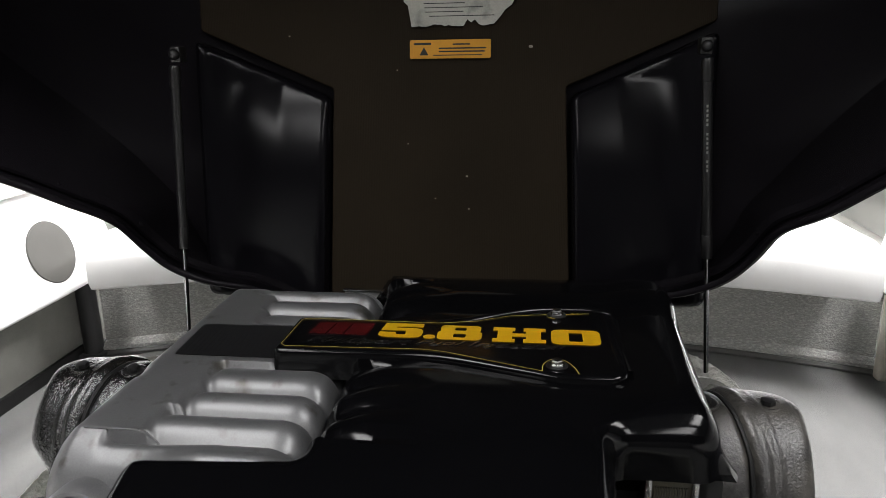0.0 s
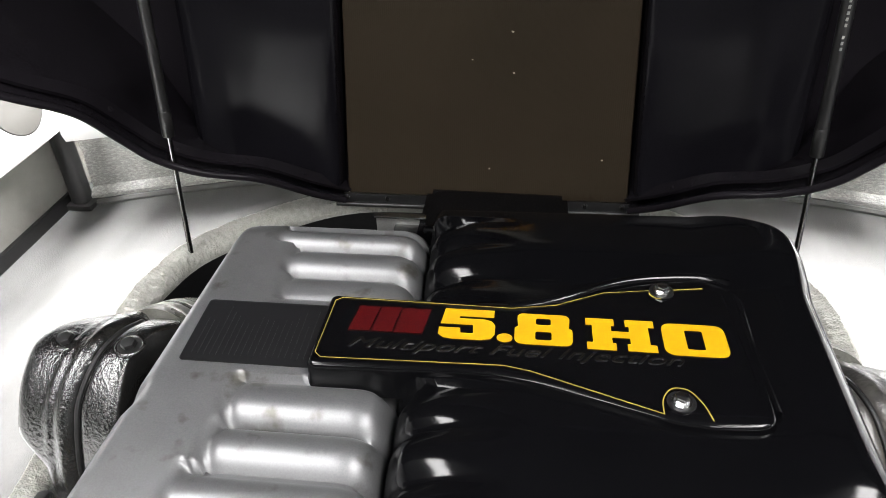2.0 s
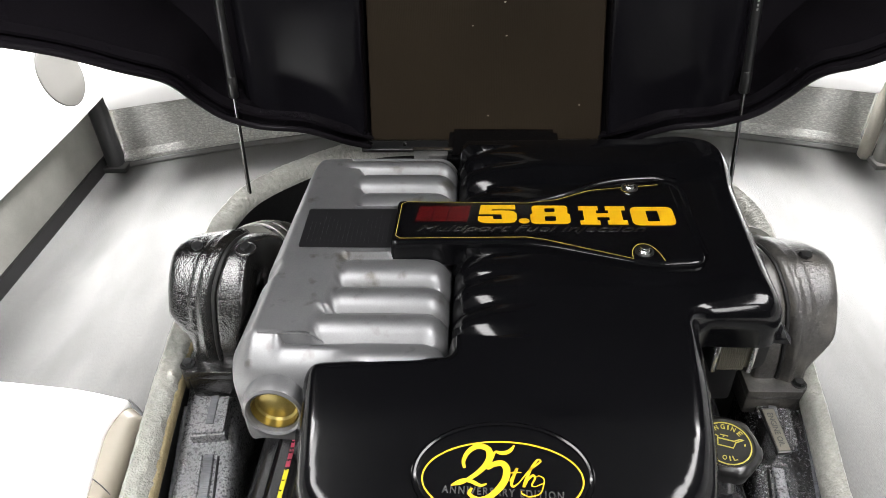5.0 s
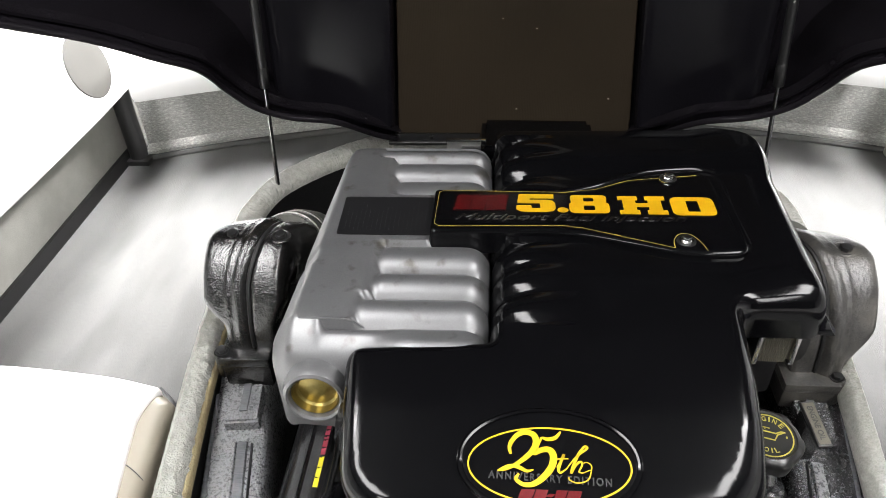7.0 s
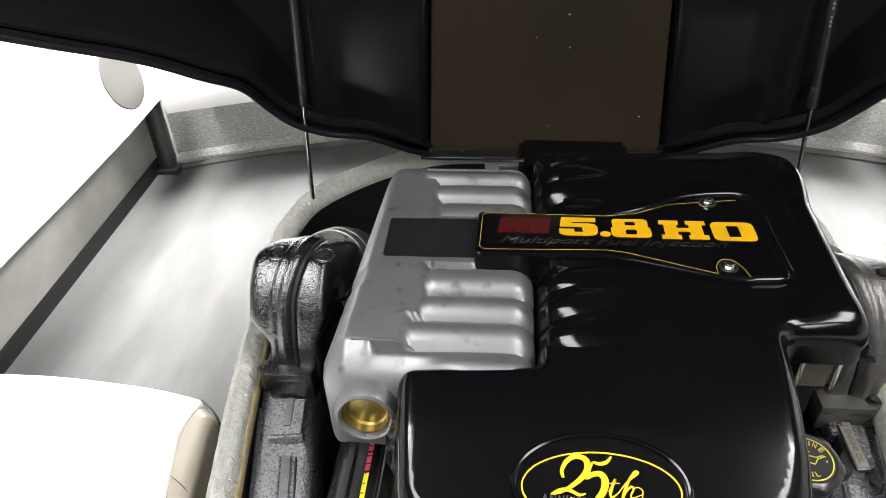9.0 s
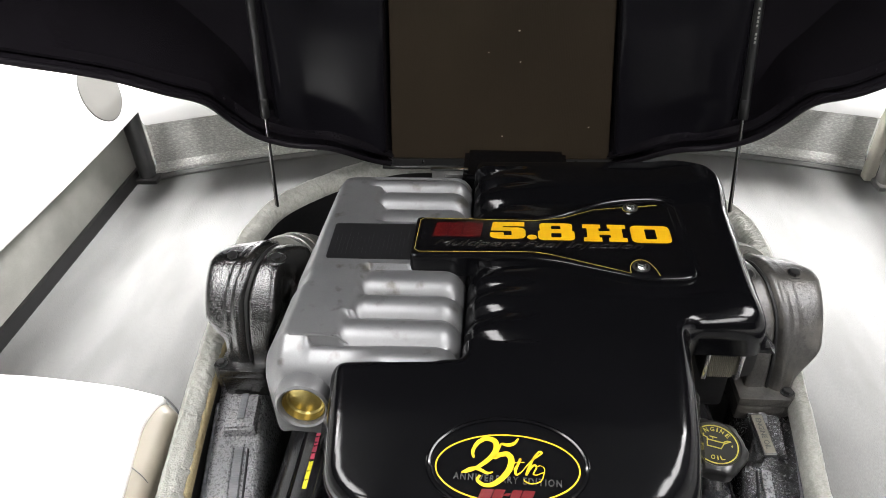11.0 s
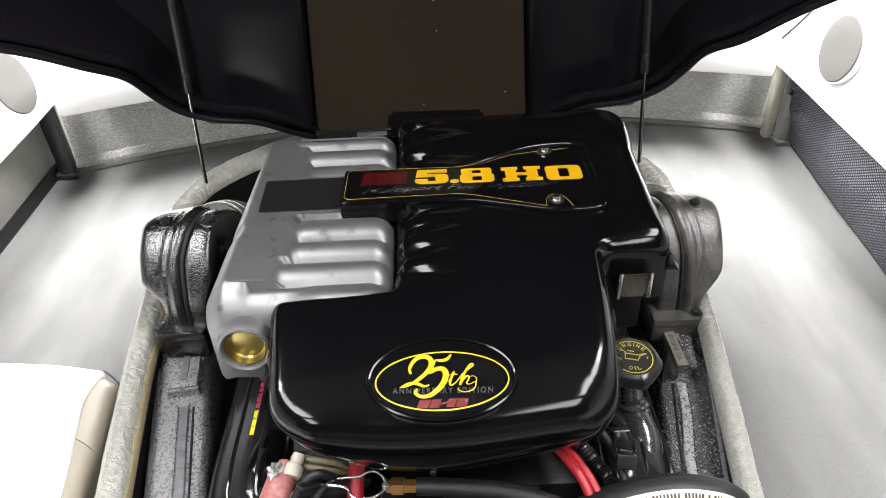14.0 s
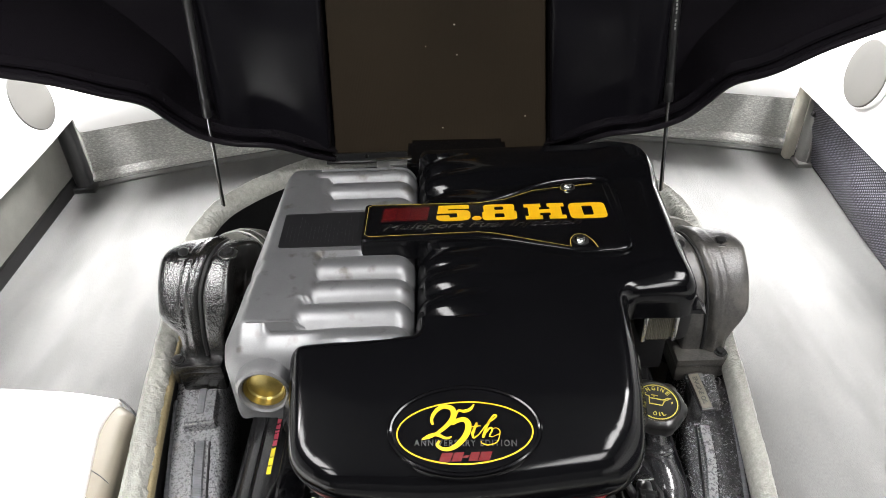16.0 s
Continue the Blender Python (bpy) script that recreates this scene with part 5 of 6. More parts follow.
aitch_swash = [(28.8, -6.2), (33, -4), (35.4, -2.6), (35, 1.4), (32, 3.4), (29.6, 2.4)]
aitch_loop = [(35.4, -2.6), (32.5, -11.7), (25, -15), (19, -13), (18.2, -10.4)]
for lay, (nm, pts, w) in enumerate((("figure_two", two, swell(2.0, 5.2, 1.0)), ("figure_two", two_foot, swell(1.0, 3.4)), ("figure_five", five, swell(1.7, 5.6, 1.8)), ("figure_five", five_top, swell(1.8, 3.6, 1.2)),
                   ("letter_t", tee, swell(0.9, 2.4)), ("letter_t", tee_bar, swell(0.9, 1.1)), ("letter_h", aitch, swell(0.9, 2.2)), ("letter_h", aitch_swash, swell(0.7, 0.9)), ("letter_h", aitch_loop, swell(0.8, 1.1)))):
    epart(nm, stroke([(x * S, y * S) for x, y in pts], lambda t, w=w: w(t) * S, BT @ Matrix.Translation((-0.0037, 0, 0.0003 + 0.00006 * lay)) @ Matrix.Diagonal((0.95, 0.82, 1, 1))), BADGEYELLOW, badge, "yellow script figure or letter", 0)
epart("badge_lettering", lettering("ANNIVERSARY EDITION", 0.087, 0.0058, BT @ pose(-0.0435, -0.0108, 0, 0, 0, -2), 0.0002, 0, 0.025, 1.3), DIMGREY, badge, "grey capitals", 0)
for i, (x, w) in enumerate(((-0.0215, 0.0098), (-0.011, 0.0085), (-0.0022, 0.0048), (0.0032, 0.0078), (0.0116, 0.0095))):
    hh = 0.0078 if i != 2 else 0.0024
    y = -0.0255 if i != 2 else -0.0228
    epart("mark_block", flat([(x - 0.0015, y), (x + w - 0.0015, y), (x + w + 0.0015, y + hh), (x + 0.0015, y + hh)], BT, 0.0003), BADGERED, badge, "red model mark block", 0)


# ---- exhaust: elbow, flange, manifold, hose on each bank ----
def loft(sections):
    """Skin over rings of equal count, capped."""
    v, f = [], []
    k = len(sections[0])
    for s in sections:
        v += s
    for j in range(len(sections) - 1):
        f += [(j * k + i, j * k + (i + 1) % k, (j + 1) * k + (i + 1) % k, (j + 1) * k + i) for i in range(k)]
    f += [tuple(range(k))[::-1], tuple(range((len(sections) - 1) * k, len(sections) * k))]
    return v, f


def exhaust(sgn):
    drop = -0.008 if sgn > 0 else 0.0
    low = 0.028 if sgn > 0 else 0.012      # how far the neck reaches down to its flange

    def X(a):
        return sgn * a
    # crown line in (y, z), from the neck over the shoulder to the hose; reach outward and inward in x
    line = smooth_path([(-0.0735, 0.256 - low, 0), (-0.0745, 0.278 - 0.8 * low, 0), (-0.0715, 0.296 - 0.35 * low, 0), (-0.063, 0.315, 0), (-0.053, 0.334, 0), (-0.041, 0.350, 0), (-0.026, 0.362, 0), (-0.010, 0.3695, 0), (0.012, 0.3705, 0), (0.032, 0.364, 0), (0.050, 0.353, 0)], 6)
    k = len(line)
    crown, secs = [], []
    for i, p in enumerate(line):
        tn = (line[min(i + 1, k - 1)] - line[max(i - 1, 0)]).normalized()
        nrm = Vector((-tn.y, tn.x, 0))
        if p.x < -0.03:
            s = float(sm(0.310 - 1.5 * low, 0.330 - 0.5 * low, p.y))
            xo, xi, d = 0.323 + 0.022 * s, 0.270 - 0.010 * s, 0.027 + 0.008 * s
        else:
            s = float(sm(-0.012, 0.062, p.x))
            xo, xi, d = 0.345 - 0.030 * s, 0.260 - 0.024 * s, 0.035 + 0.004 * s
        cx = (xo + xi) / 2
        gx = float(np.interp(p.x, [-0.05, 0.03], [0.2955, 0.277]))
        e = 10.0 - 6.5 * max(0.0, min(1.0, (p.x - 0.0) / 0.06))
        wo = (xo - xi) / 2
        ring = []
        for j in range(41):
            u = 1 - 2 * j / 40
            u = math.copysign(abs(u) ** 0.75, u)
            x = cx + wo * u
            b = d * max(1 - abs(u) ** e, 0) ** (1 / e) - d
            if x < gx:
                b -= 0.0025
            groove = 0.0055 * math.exp(-((x - gx) / 0.0026) ** 2)
            band = 0.0026 * math.exp(-((x - gx - 0.0105) / 0.0036) ** 2) + 0.0012 * math.exp(-((x - gx - 0.021) / 0.0022) ** 2)
            q = p + nrm * (b - groove + band * (abs(u) < 0.9))
            ring.append((X(x), q.x, q.y + drop))
        for j in range(1, 8):
            u = -1 + 2 * j / 8
            q = p - nrm * (d + d * max(1 - abs(u) ** 4, 0) ** 0.5)
            ring.append((X(cx + wo * u), q.x, q.y + drop))
        secs.append(ring)
        if 0.05 < i / (k - 1) < 0.95:
            q = p - nrm * 0.0042
            crown.append((X(gx), q.x, q.y + drop))
    # one enamel on both banks; the east skin holds its light and dust
    skin = IRON if sgn < 0 else DUSTLITIRON
    elbow = epart("exhaust_elbow", loft(secs), skin, None, "black enamelled cast exhaust elbow", 60)
    epart("gasket_seam", tube(crown, 0.0022, 8, 1), RUBBER, elbow, "black gasket line")
    for xb, zz in ((0.317, 0.3675), (0.2645, 0.3665)):
        mm = pose(X(xb), -0.005, zz + drop, 8)
        epart("bolt_seat", put(tube([(0.0108 * math.cos(t * math.pi / 14), 0.0092 * math.sin(t * math.pi / 14), 0) for t in range(28)], 0.0016, 8, 1, True), mm @ Matrix.Translation((0, 0, 0.0012))), skin, elbow)
        epart("bolt_recess", cyl(bmesh.new(), 0.0102, 0.0102, 0.0024, mm, 24), RUBBER, elbow)
        bolt("bolt", elbow, mm @ Matrix.Translation((0, 0, 0.002)), 0.0062, 0.0045, TUBE, False)
    # flange with an ear
    OX = -0.007

    def Y(a):
        return OX + sgn * a
    bm = bmesh.new()
    box(bm, (0.056, 0.060, 0.012), pose(Y(0.2965), -0.060, 0.273 - low), 0.003)
    box(bm, (0.053, 0.056, 0.036 - low * 0.4), pose(Y(0.2955), -0.060, 0.249 - 0.8 * low), 0.004)
    fl = epart("flange", bm, skin)
    bm = cyl(bmesh.new(), 0.0095, 0.009, 0.032, pose(Y(0.3225), -0.078, 0.247 - low), 18, 0.002)
    epart("ear", bm, skin, fl)
    bolt("bolt", fl, pose(Y(0.3225), -0.078, 0.279 - low), 0.0055, 0.004, TUBE)
    # manifold log with a raised pad and wavy cast ribs
    prof = rounded([(-0.033, 0.0), (0.033, 0.0), (0.033, 0.086), (0.027, 0.1), (-0.027, 0.1), (-0.033, 0.088)], [0.01, 0.01, 0.012, 0.008, 0.008, 0.012], 4)

    def lx(y):
        return 0.297 + 0.2 * (y + 0.14)
    ys = np.linspace(-0.03, -0.50, 48)
    secs = []
    for y in ys:
        bulge = 1.0 + 0.02 * math.sin((y + 0.2) * 38)
        secs.append([(Y(lx(y) + a * bulge), y, 0.112 + b + 0.03 * (y + 0.1)) for a, b in prof])
    # lit and shaded copies of one casting, west and east
    log = LOGIRON if sgn < 0 else SHADELOG
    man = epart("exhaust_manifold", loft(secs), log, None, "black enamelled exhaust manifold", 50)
    bm = bmesh.new()
    PM = pose(Y(0.2955), -0.1125, 0.2165, 4, 0, -sgn * 6)
    box(bm, (0.034, 0.046, 0.022), PM, 0.0025)
    box(bm, (0.037, 0.008, 0.018), PM @ Matrix.Translation((0, -0.0215, -0.001)), 0.002)
    epart("raised_pad", bm, log, man)
    epart("pad_rib", box(bmesh.new(), (0.0085, 0.036, 0.003), PM @ Matrix.Translation((-sgn * 0.001, 0.005, 0.0115)), 0.001), LOGSTRIP, man)
    strip = [(Y(lx(y) - 0.006 + (0.0003 if sgn < 0 else 0.0014) * math.sin(y * 55)), y, 0.2128 + 0.03 * (y + 0.1)) for y in np.linspace(-0.155, -0.47, 60)]
    # the east strip is paler and borrows the lit grey
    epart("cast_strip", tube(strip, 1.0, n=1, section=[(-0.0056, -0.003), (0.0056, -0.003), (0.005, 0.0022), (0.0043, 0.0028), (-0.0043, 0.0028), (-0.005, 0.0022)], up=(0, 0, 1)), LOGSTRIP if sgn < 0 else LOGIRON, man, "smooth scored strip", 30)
    ledge = [(p[0] + sgn * 0.0085, p[1], p[2] - 0.0002 + 0.0004 * math.sin(p[1] * 120)) for p in strip]
    epart("cast_rib", tube(ledge, 0.002, 8, 1), log, man)
    pts = [(Y(lx(y) - 0.0158), y, 0.2126 + 0.03 * (y + 0.1)) for y in np.linspace(-0.155, -0.47, 20)]
    epart("edge_bead", tube([(Y(lx(y) + 0.0285), y, 0.2065 + 0.03 * (y + 0.1)) for y in np.linspace(-0.09, -0.47, 30)], 0.0042, 10, 1), LOGSTRIP, man)
    epart("joint_line", tube(pts, 0.0014, 6, 1), RUBBER, man)
    # hose with its clamps, running aft from the elbow
    hp = [(X(0.277), 0.038, 0.318), (X(0.272), 0.085, 0.292), (X(0.262), 0.12, 0.25), (X(0.255), 0.14, 0.17), (X(0.25), 0.15, 0.05)]
    hose = epart("exhaust_hose", tube(hp, 0.041, 28, 6), HOSE, None, "grey-black rubber exhaust hose")
    a, b = Vector(hp[0]), Vector(hp[1])
    d = (b - a).normalized()
    for f_, w in ((0.30, 0.006), (0.66, 0.0045)):
        mid = a.lerp(b, f_)
        epart("hose_clamp", tube([mid - d * w, mid - d * (w - 0.001), mid + d * (w - 0.001), mid + d * w], 0.0428, 32, 1), DULLSTEEL, hose, "grey steel hose clamp")


exhaust(-1)
exhaust(1)

# small plate on the right manifold pad
tag = epart("tag_plate", box(bmesh.new(), (0.0135, 0.047, 0.004), pose(0.2675, -0.148, 0.262, 10, 0, 6), 0.001), PLASTIC, None, "grey tag with dark lettering")
epart("tag_face", box(bmesh.new(), (0.0108, 0.043, 0.0008), pose(0.2675, -0.1484, 0.2644, 10, 0, 6)), DULLTAN, tag)
epart("tag_words", lettering("ENGINE OIL", 0.035, 0.0054, pose(0.2675, -0.1484, 0.2644, 10, 0, 6) @ pose(-0.0027, 0.0175, 0.0005, 0, 0, -90), 0.0003, 0, 0.012), INK, tag, "", 0)
epart("tag_post", box(bmesh.new(), (0.02, 0.02, 0.05), pose(0.268, -0.14, 0.236), 0.003), IRON, tag)

# block, heads and the dark machinery under the cover
bm = bmesh.new()
box(bm, (0.30, 0.52, 0.20), pose(0, -0.03, 0.125), 0.012)
box(bm, (0.36, 0.46, 0.12), pose(0, -0.01, 0.17), 0.02)
epart("engine_block", bm, BILGE, None, "black painted cylinder block")
for s in (-1, 1):
    m = pose(s * 0.197, -0.03, 0.203, 0, s * 24)
    plan = rounded([(-0.045, -0.275), (0.038, -0.285), (0.042, 0.2), (-0.042, 0.2)], [0.03, 0.03, 0.016, 0.016], 7)
    vc = epart("valve_cover", put(moulded(plan, lambda x, y: 0.035 - 0.012 * np.clip((-0.2 - y) / 0.09, 0, 1) ** 2, 0.005, 0.027, lambda x, y: 0.04, 0.003), m), VALVE, None, "glossy black valve cover", 60)
    for rx, rr in ((-0.006, 0.0022), (0.026, 0.003)):
        epart("cover_rib", put(tube([(rx, y, 0.0352 - 0.012 * max(0.0, (-0.2 - y) / 0.09) ** 2 - (0.004 if rx > 0.01 else 0.0)) for y in np.linspace(0.15, -0.255, 24)] + [(rx - 0.004, -0.272, 0.014)], rr, 8, 1), m), VALVE, vc)
    if s < 0:
        for y, mat_, w in ((-0.1165, PINK, 0.0075), (-0.125, PINK, 0.0075), (-0.1325, PINK, 0.0065), (-0.1375, PINK, 0.0035), (-0.1465, PINK, 0.008), (-0.1555, PINK, 0.008), (-0.1695, LEMON, 0.0115), (-0.1805, LEMON, 0.0105), (-0.1915, LEMON, 0.0105)):
            epart("mark_block", flat([(0.0095, y), (0.0152, y - 0.0015), (0.0152, y + w - 0.0015), (0.0128, y + w - 0.001), (0.0118, y + w - 0.0022), (0.0095, y + w)], m @ Matrix.Translation((0, 0, 0.0352)), 0.0003), mat_, vc, "pink or yellow printed mark block", 0)

# oil filler: neck, lobed cap and printed disc
epart("oil_filler_neck", tube([(0.2075, -0.222, 0.226), (0.2065, -0.206, 0.248), (0.2045, -0.188, 0.278)], lambda t: (0.0155 + 0.002 * (abs((t * 11) % 1 - 0.5) < 0.28)) if t < 0.52 else 0.0115, 28, 14), FILLER, None, "ribbed black plastic filler neck")
CAP = pose(0.2045, -0.1865, 0.2755, 6, 3, -14)
v, f, n = [], [], 72
prof = [(0.024, 0.0), (0.0305, 0.003), (0.0312, 0.012), (0.0305, 0.0165), (0.028, 0.0195), (0.0242, 0.0205), (0.0232, 0.0195), (0.0, 0.0195)]
for r, z in prof[:-1]:
    for i in range(n):
        a = 2 * math.pi * i / n
        lobe = 0.0022 * (max(0, math.cos(6 * a)) ** 0.5 - 0.6) if r > 0.027 else 0
        v.append(((r + lobe) * math.cos(a), (r + lobe) * math.sin(a), z))
for j in range(len(prof) - 2):
    f += [(j * n + i, j * n + (i + 1) % n, (j + 1) * n + (i + 1) % n, (j + 1) * n + i) for i in range(n)]
f += [tuple(range((len(prof) - 2) * n, (len(prof) - 1) * n)), tuple(range(n))[::-1]]
cap = epart("oil_cap", put((v, f), CAP), PLASTIC, None, "black plastic oil cap with a yellow printed disc")
CT = CAP @ Matrix.Translation((0, 0, 0.0198))
epart("ring_print", ribbon(ellipse(0.0208, 0.0208, 48), 0.0011, CT, closed=True), CAPYELLOW, cap)
for i, ch in enumerate("ENGINE"):
    a = radians(148 - (0, 22, 44, 60, 76, 98)[i])
    epart("cap_letter", lettering(ch, 0.0036 if ch != "I" else 0.0011, 0.0048, CT @ pose(0.0142 * math.cos(a), 0.0142 * math.sin(a), 0, 0, 0, math.degrees(a) - 90) @ Matrix.Translation((-0.0018 if ch != "I" else -0.0005, 0, 0)), 0.0003, 0, 0.01), CAPYELLOW, cap, "", 0)
for i, ch in enumerate("OIL"):
    a = radians(-96 + 17 * i)
    epart("cap_letter", lettering(ch, 0.0036 if ch != "I" else 0.0011, 0.0046, CT @ pose(0.0172 * math.cos(a), 0.0172 * math.sin(a), 0, 0, 0, math.degrees(a) + 90) @ Matrix.Translation((-0.0018 if ch != "I" else -0.0005, 0, 0)), 0.0003, 0, 0.01), CAPYELLOW, cap, "", 0)
can = [(-0.013, 0.006), (-0.008, 0.0045), (-0.0075, -0.0045), (0.0055, -0.0045), (0.0075, 0.0015), (0.014, 0.006), (0.0105, 0.0055), (0.006, 0.0025), (-0.0075, 0.0025)]
epart("can_print", ribbon(can, 0.0012, CT @ Matrix.Translation((0, 0.001, 0))), CAPYELLOW, cap)
epart("can_print", ribbon([(-0.003, 0.0045), (-0.003, 0.0065), (0.001, 0.0065), (-0.006, 0.0065)], 0.0011, CT @ Matrix.Translation((0, 0.001, 0))), CAPYELLOW, cap)
epart("drop_print", glyphs([ellipse(0.0007, 0.0013, 12)], CT @ Matrix.Translation((0.0152, 0.002, 0)), 0.0003), CAPYELLOW, cap, "", 0)

# ignition coil seen through the notch: ribbed body in a bright bracket
bm = bmesh.new()
box(bm, (0.030, 0.03, 0.036), pose(0.2125, -0.121, 0.353), 0.002)
box(bm, (0.027, 0.003, 0.005), pose(0.2125, -0.137, 0.3675), 0.0006)
coil = epart("ribbed_coil", bm, DULLTAN, None, "grey finely ribbed coil body")
for i in range(13):
    epart("coil_fin", box(bmesh.new(), (0.0011, 0.003, 0.028), pose(0.2015 + 0.0018 * i, -0.1365, 0.3485)), DULLTAN, coil)
for x in (0.1965, 0.2285):
    epart("coil_bracket", box(bmesh.new(), (0.0048, 0.03, 0.039), pose(x, -0.1255, 0.3525), 0.0012), STEEL, coil, "bright bracket strip")
epart("coil_mount", box(bmesh.new(), (0.06, 0.04, 0.08), pose(0.205, -0.09, 0.30), 0.006), BILGE, coil)
epart("coil_shield", box(bmesh.new(), (0.03, 0.05, 0.06), pose(0.243, -0.09, 0.335), 0.014), RUBBER, coil)

# flame-arrestor bracket and black module behind the plenum
BRM = pose(-0.068, 0.151, 0.389, 0, 0, 0)
br = epart("rear_bracket", box(bmesh.new(), (0.056, 0.003, 0.022), BRM, 0.001), DULLSTEEL, None, "grey steel bracket behind the plenum")
epart("bracket_lip", box(bmesh.new(), (0.058, 0.007, 0.002), BRM @ Matrix.Translation((0, -0.002, 0.012)), 0.0008), STEEL, br, "bright folded lip")
epart("bracket_plug", box(bmesh.new(), (0.03, 0.012, 0.014), BRM @ Matrix.Translation((0.004, -0.006, -0.004)), 0.002), PLASTIC, br)
bm = bmesh.new()
vs = [(-0.068, 0.205, 0.33), (0.084, 0.205, 0.33), (0.078, 0.203, 0.400), (-0.054, 0.203, 0.402), (-0.068, 0.125, 0.33), (0.084, 0.125, 0.33), (0.078, 0.125, 0.402), (-0.054, 0.125, 0.404)]
vv = [bm.verts.new(p) for p in vs]
for q in ((0, 1, 2, 3), (5, 4, 7, 6), (4, 0, 3, 7), (1, 5, 6, 2), (3, 2, 6, 7), (4, 5, 1, 0)):
    bm.faces.new([vv[i] for i in q])
bmesh.ops.bevel(bm, geom=bm.edges[:], offset=0.005, segments=2, affect="EDGES")
module = epart("throttle_module", bm, GELCOAT, None, "black plastic throttle housing")
for x in (-0.005, 0.015, 0.035, 0.055):
    epart("module_rib", box(bmesh.new(), (0.004, 0.003, 0.03), pose(x, 0.2045, 0.38), 0.001), PLASTIC, module)

# ---- hoses, leads and fittings in front of the engine ----
feed = epart("red_hose", tube([(-0.146, -0.286, 0.268), (-0.150, -0.297, 0.267), (-0.157, -0.312, 0.262), (-0.165, -0.345, 0.235), (-0.17, -0.40, 0.17)], 0.0125, 16, 6), FADEDRED, None, "faded red rubber hose")
a, b = Vector((-0.1525, -0.301, 0.2665)), Vector((-0.159, -0.318, 0.2585))
clamp = epart("worm_clamp", tube([a, a.lerp(b, 0.05), a.lerp(b, 0.95), b], 0.0138, 24, 1), FADEDRED, feed, "pale worm-drive clamp with cut slots")
for i in range(6):
    q = a.lerp(b, 0.5)
    R = (b - a).to_track_quat("Z", "Y").to_matrix().to_4x4()
    epart("clamp_slot", box(bmesh.new(), (0.0012, 0.0016, 0.011), Matrix.Translation(q) @ R @ pose(0, 0, 0, 0, 0, 20 + 13 * i) @ Matrix.Translation((0, -0.0138, 0))), CREAM, clamp)
# crumpled foil stuck to the clamp's screw
random.seed(12)
bm = bmesh.new()
bmesh.ops.create_icosphere(bm, subdivisions=3, radius=0.0095)
for vert in bm.verts:
    n3 = vert.co.normalized()
    vert.co = vert.co * (0.7 + 0.5 * noise.noise(n3 * 2.2) + 0.3 * noise.noise(n3 * 5.0))
bmesh.ops.transform(bm, matrix=pose(-0.1565, -0.2975, 0.2785) @ Matrix.Diagonal((1.0, 1.15, 0.8, 1)), verts=bm.verts[:])
epart("foil_scrap", bm, DULLSTEEL, feed, "crumpled silver foil", 0)
cream_m = pose(-0.1415, -0.302, 0.2745) @ Vector((0.0055, 0.0185, 0.006)).to_track_quat("Z", "Y").to_matrix().to_4x4()
epart("cream_connector", turned([(0.0, 0.0), (0.008, 0.0), (0.0088, 0.003), (0.0085, 0.011), (0.0062, 0.0125), (0.006, 0.022), (0.0, 0.022)], cream_m, 16), CREAM, None, "cream plastic connector")

upper = [(-0.096, -0.311, 0.281), (-0.087, -0.312, 0.283), (-0.078, -0.312, 0.283), (-0.069, -0.308, 0.284), (-0.062, -0.307, 0.284), (-0.055, -0.312, 0.283), (-0.052, -0.319, 0.281)]
lower = [(-0.053, -0.325, 0.281), (-0.059, -0.331, 0.282), (-0.068, -0.334, 0.282), (-0.08, -0.333, 0.282), (-0.085, -0.325, 0.283), (-0.089, -0.322, 0.283), (-0.095, -0.320, 0.283), (-0.104, -0.318, 0.282), (-0.105, -0.315, 0.281), (-0.100, -0.312, 0.279)]
clip_ = epart("spring_clip", tube(upper, 0.0013, 8, 6), STEEL, None, "bright bent wire spring clip")
epart("clip_arm", tube(lower, 0.0013, 8, 6), STEEL, clip_)
epart("clip_eye", cyl(bmesh.new(), 0.0034, 0.003, 0.006, pose(-0.052, -0.322, 0.279), 12, 0.001), DULLSTEEL, clip_)
for i, (p, q) in enumerate((((-0.138, -0.318, 0.262), (-0.105, -0.300, 0.27)), ((-0.125, -0.322, 0.255), (-0.088, -0.292, 0.25)))):
    mid = (Vector(p) + Vector(q)) / 2 + Vector((0.0, 0.004, 0.012))
    epart("black_lead", tube([(-0.17, -0.36, 0.2), p, mid, q, (q[0] + 0.02, q[1] + 0.03, 0.2)], 0.0046, 10, 6), RUBBER, None, "black rubber lead")

# added olive tubes stand in for a dusty casting under the cover
OLIVE = surface("dusty_olive_casting", (0.07, 0.06, 0.03), (0.12, 0.105, 0.055), (0.5, 0.65), scale=60, fine=500, bump=0.1, dist=0.0005)
for dy, dz in ((0.0, 0.0), (0.007, 0.002)):
    epart("olive_casting_tube", tube([(-0.146, -0.278 + dy, 0.262), (-0.134, -0.287 + dy, 0.271 + dz), (-0.118, -0.2925 + dy, 0.273 + dz), (-0.1, -0.2945 + dy, 0.27 + dz), (-0.085, -0.285, 0.25)], 0.0032, 10, 6), OLIVE, None, "dusty olive tube in place of a casting")

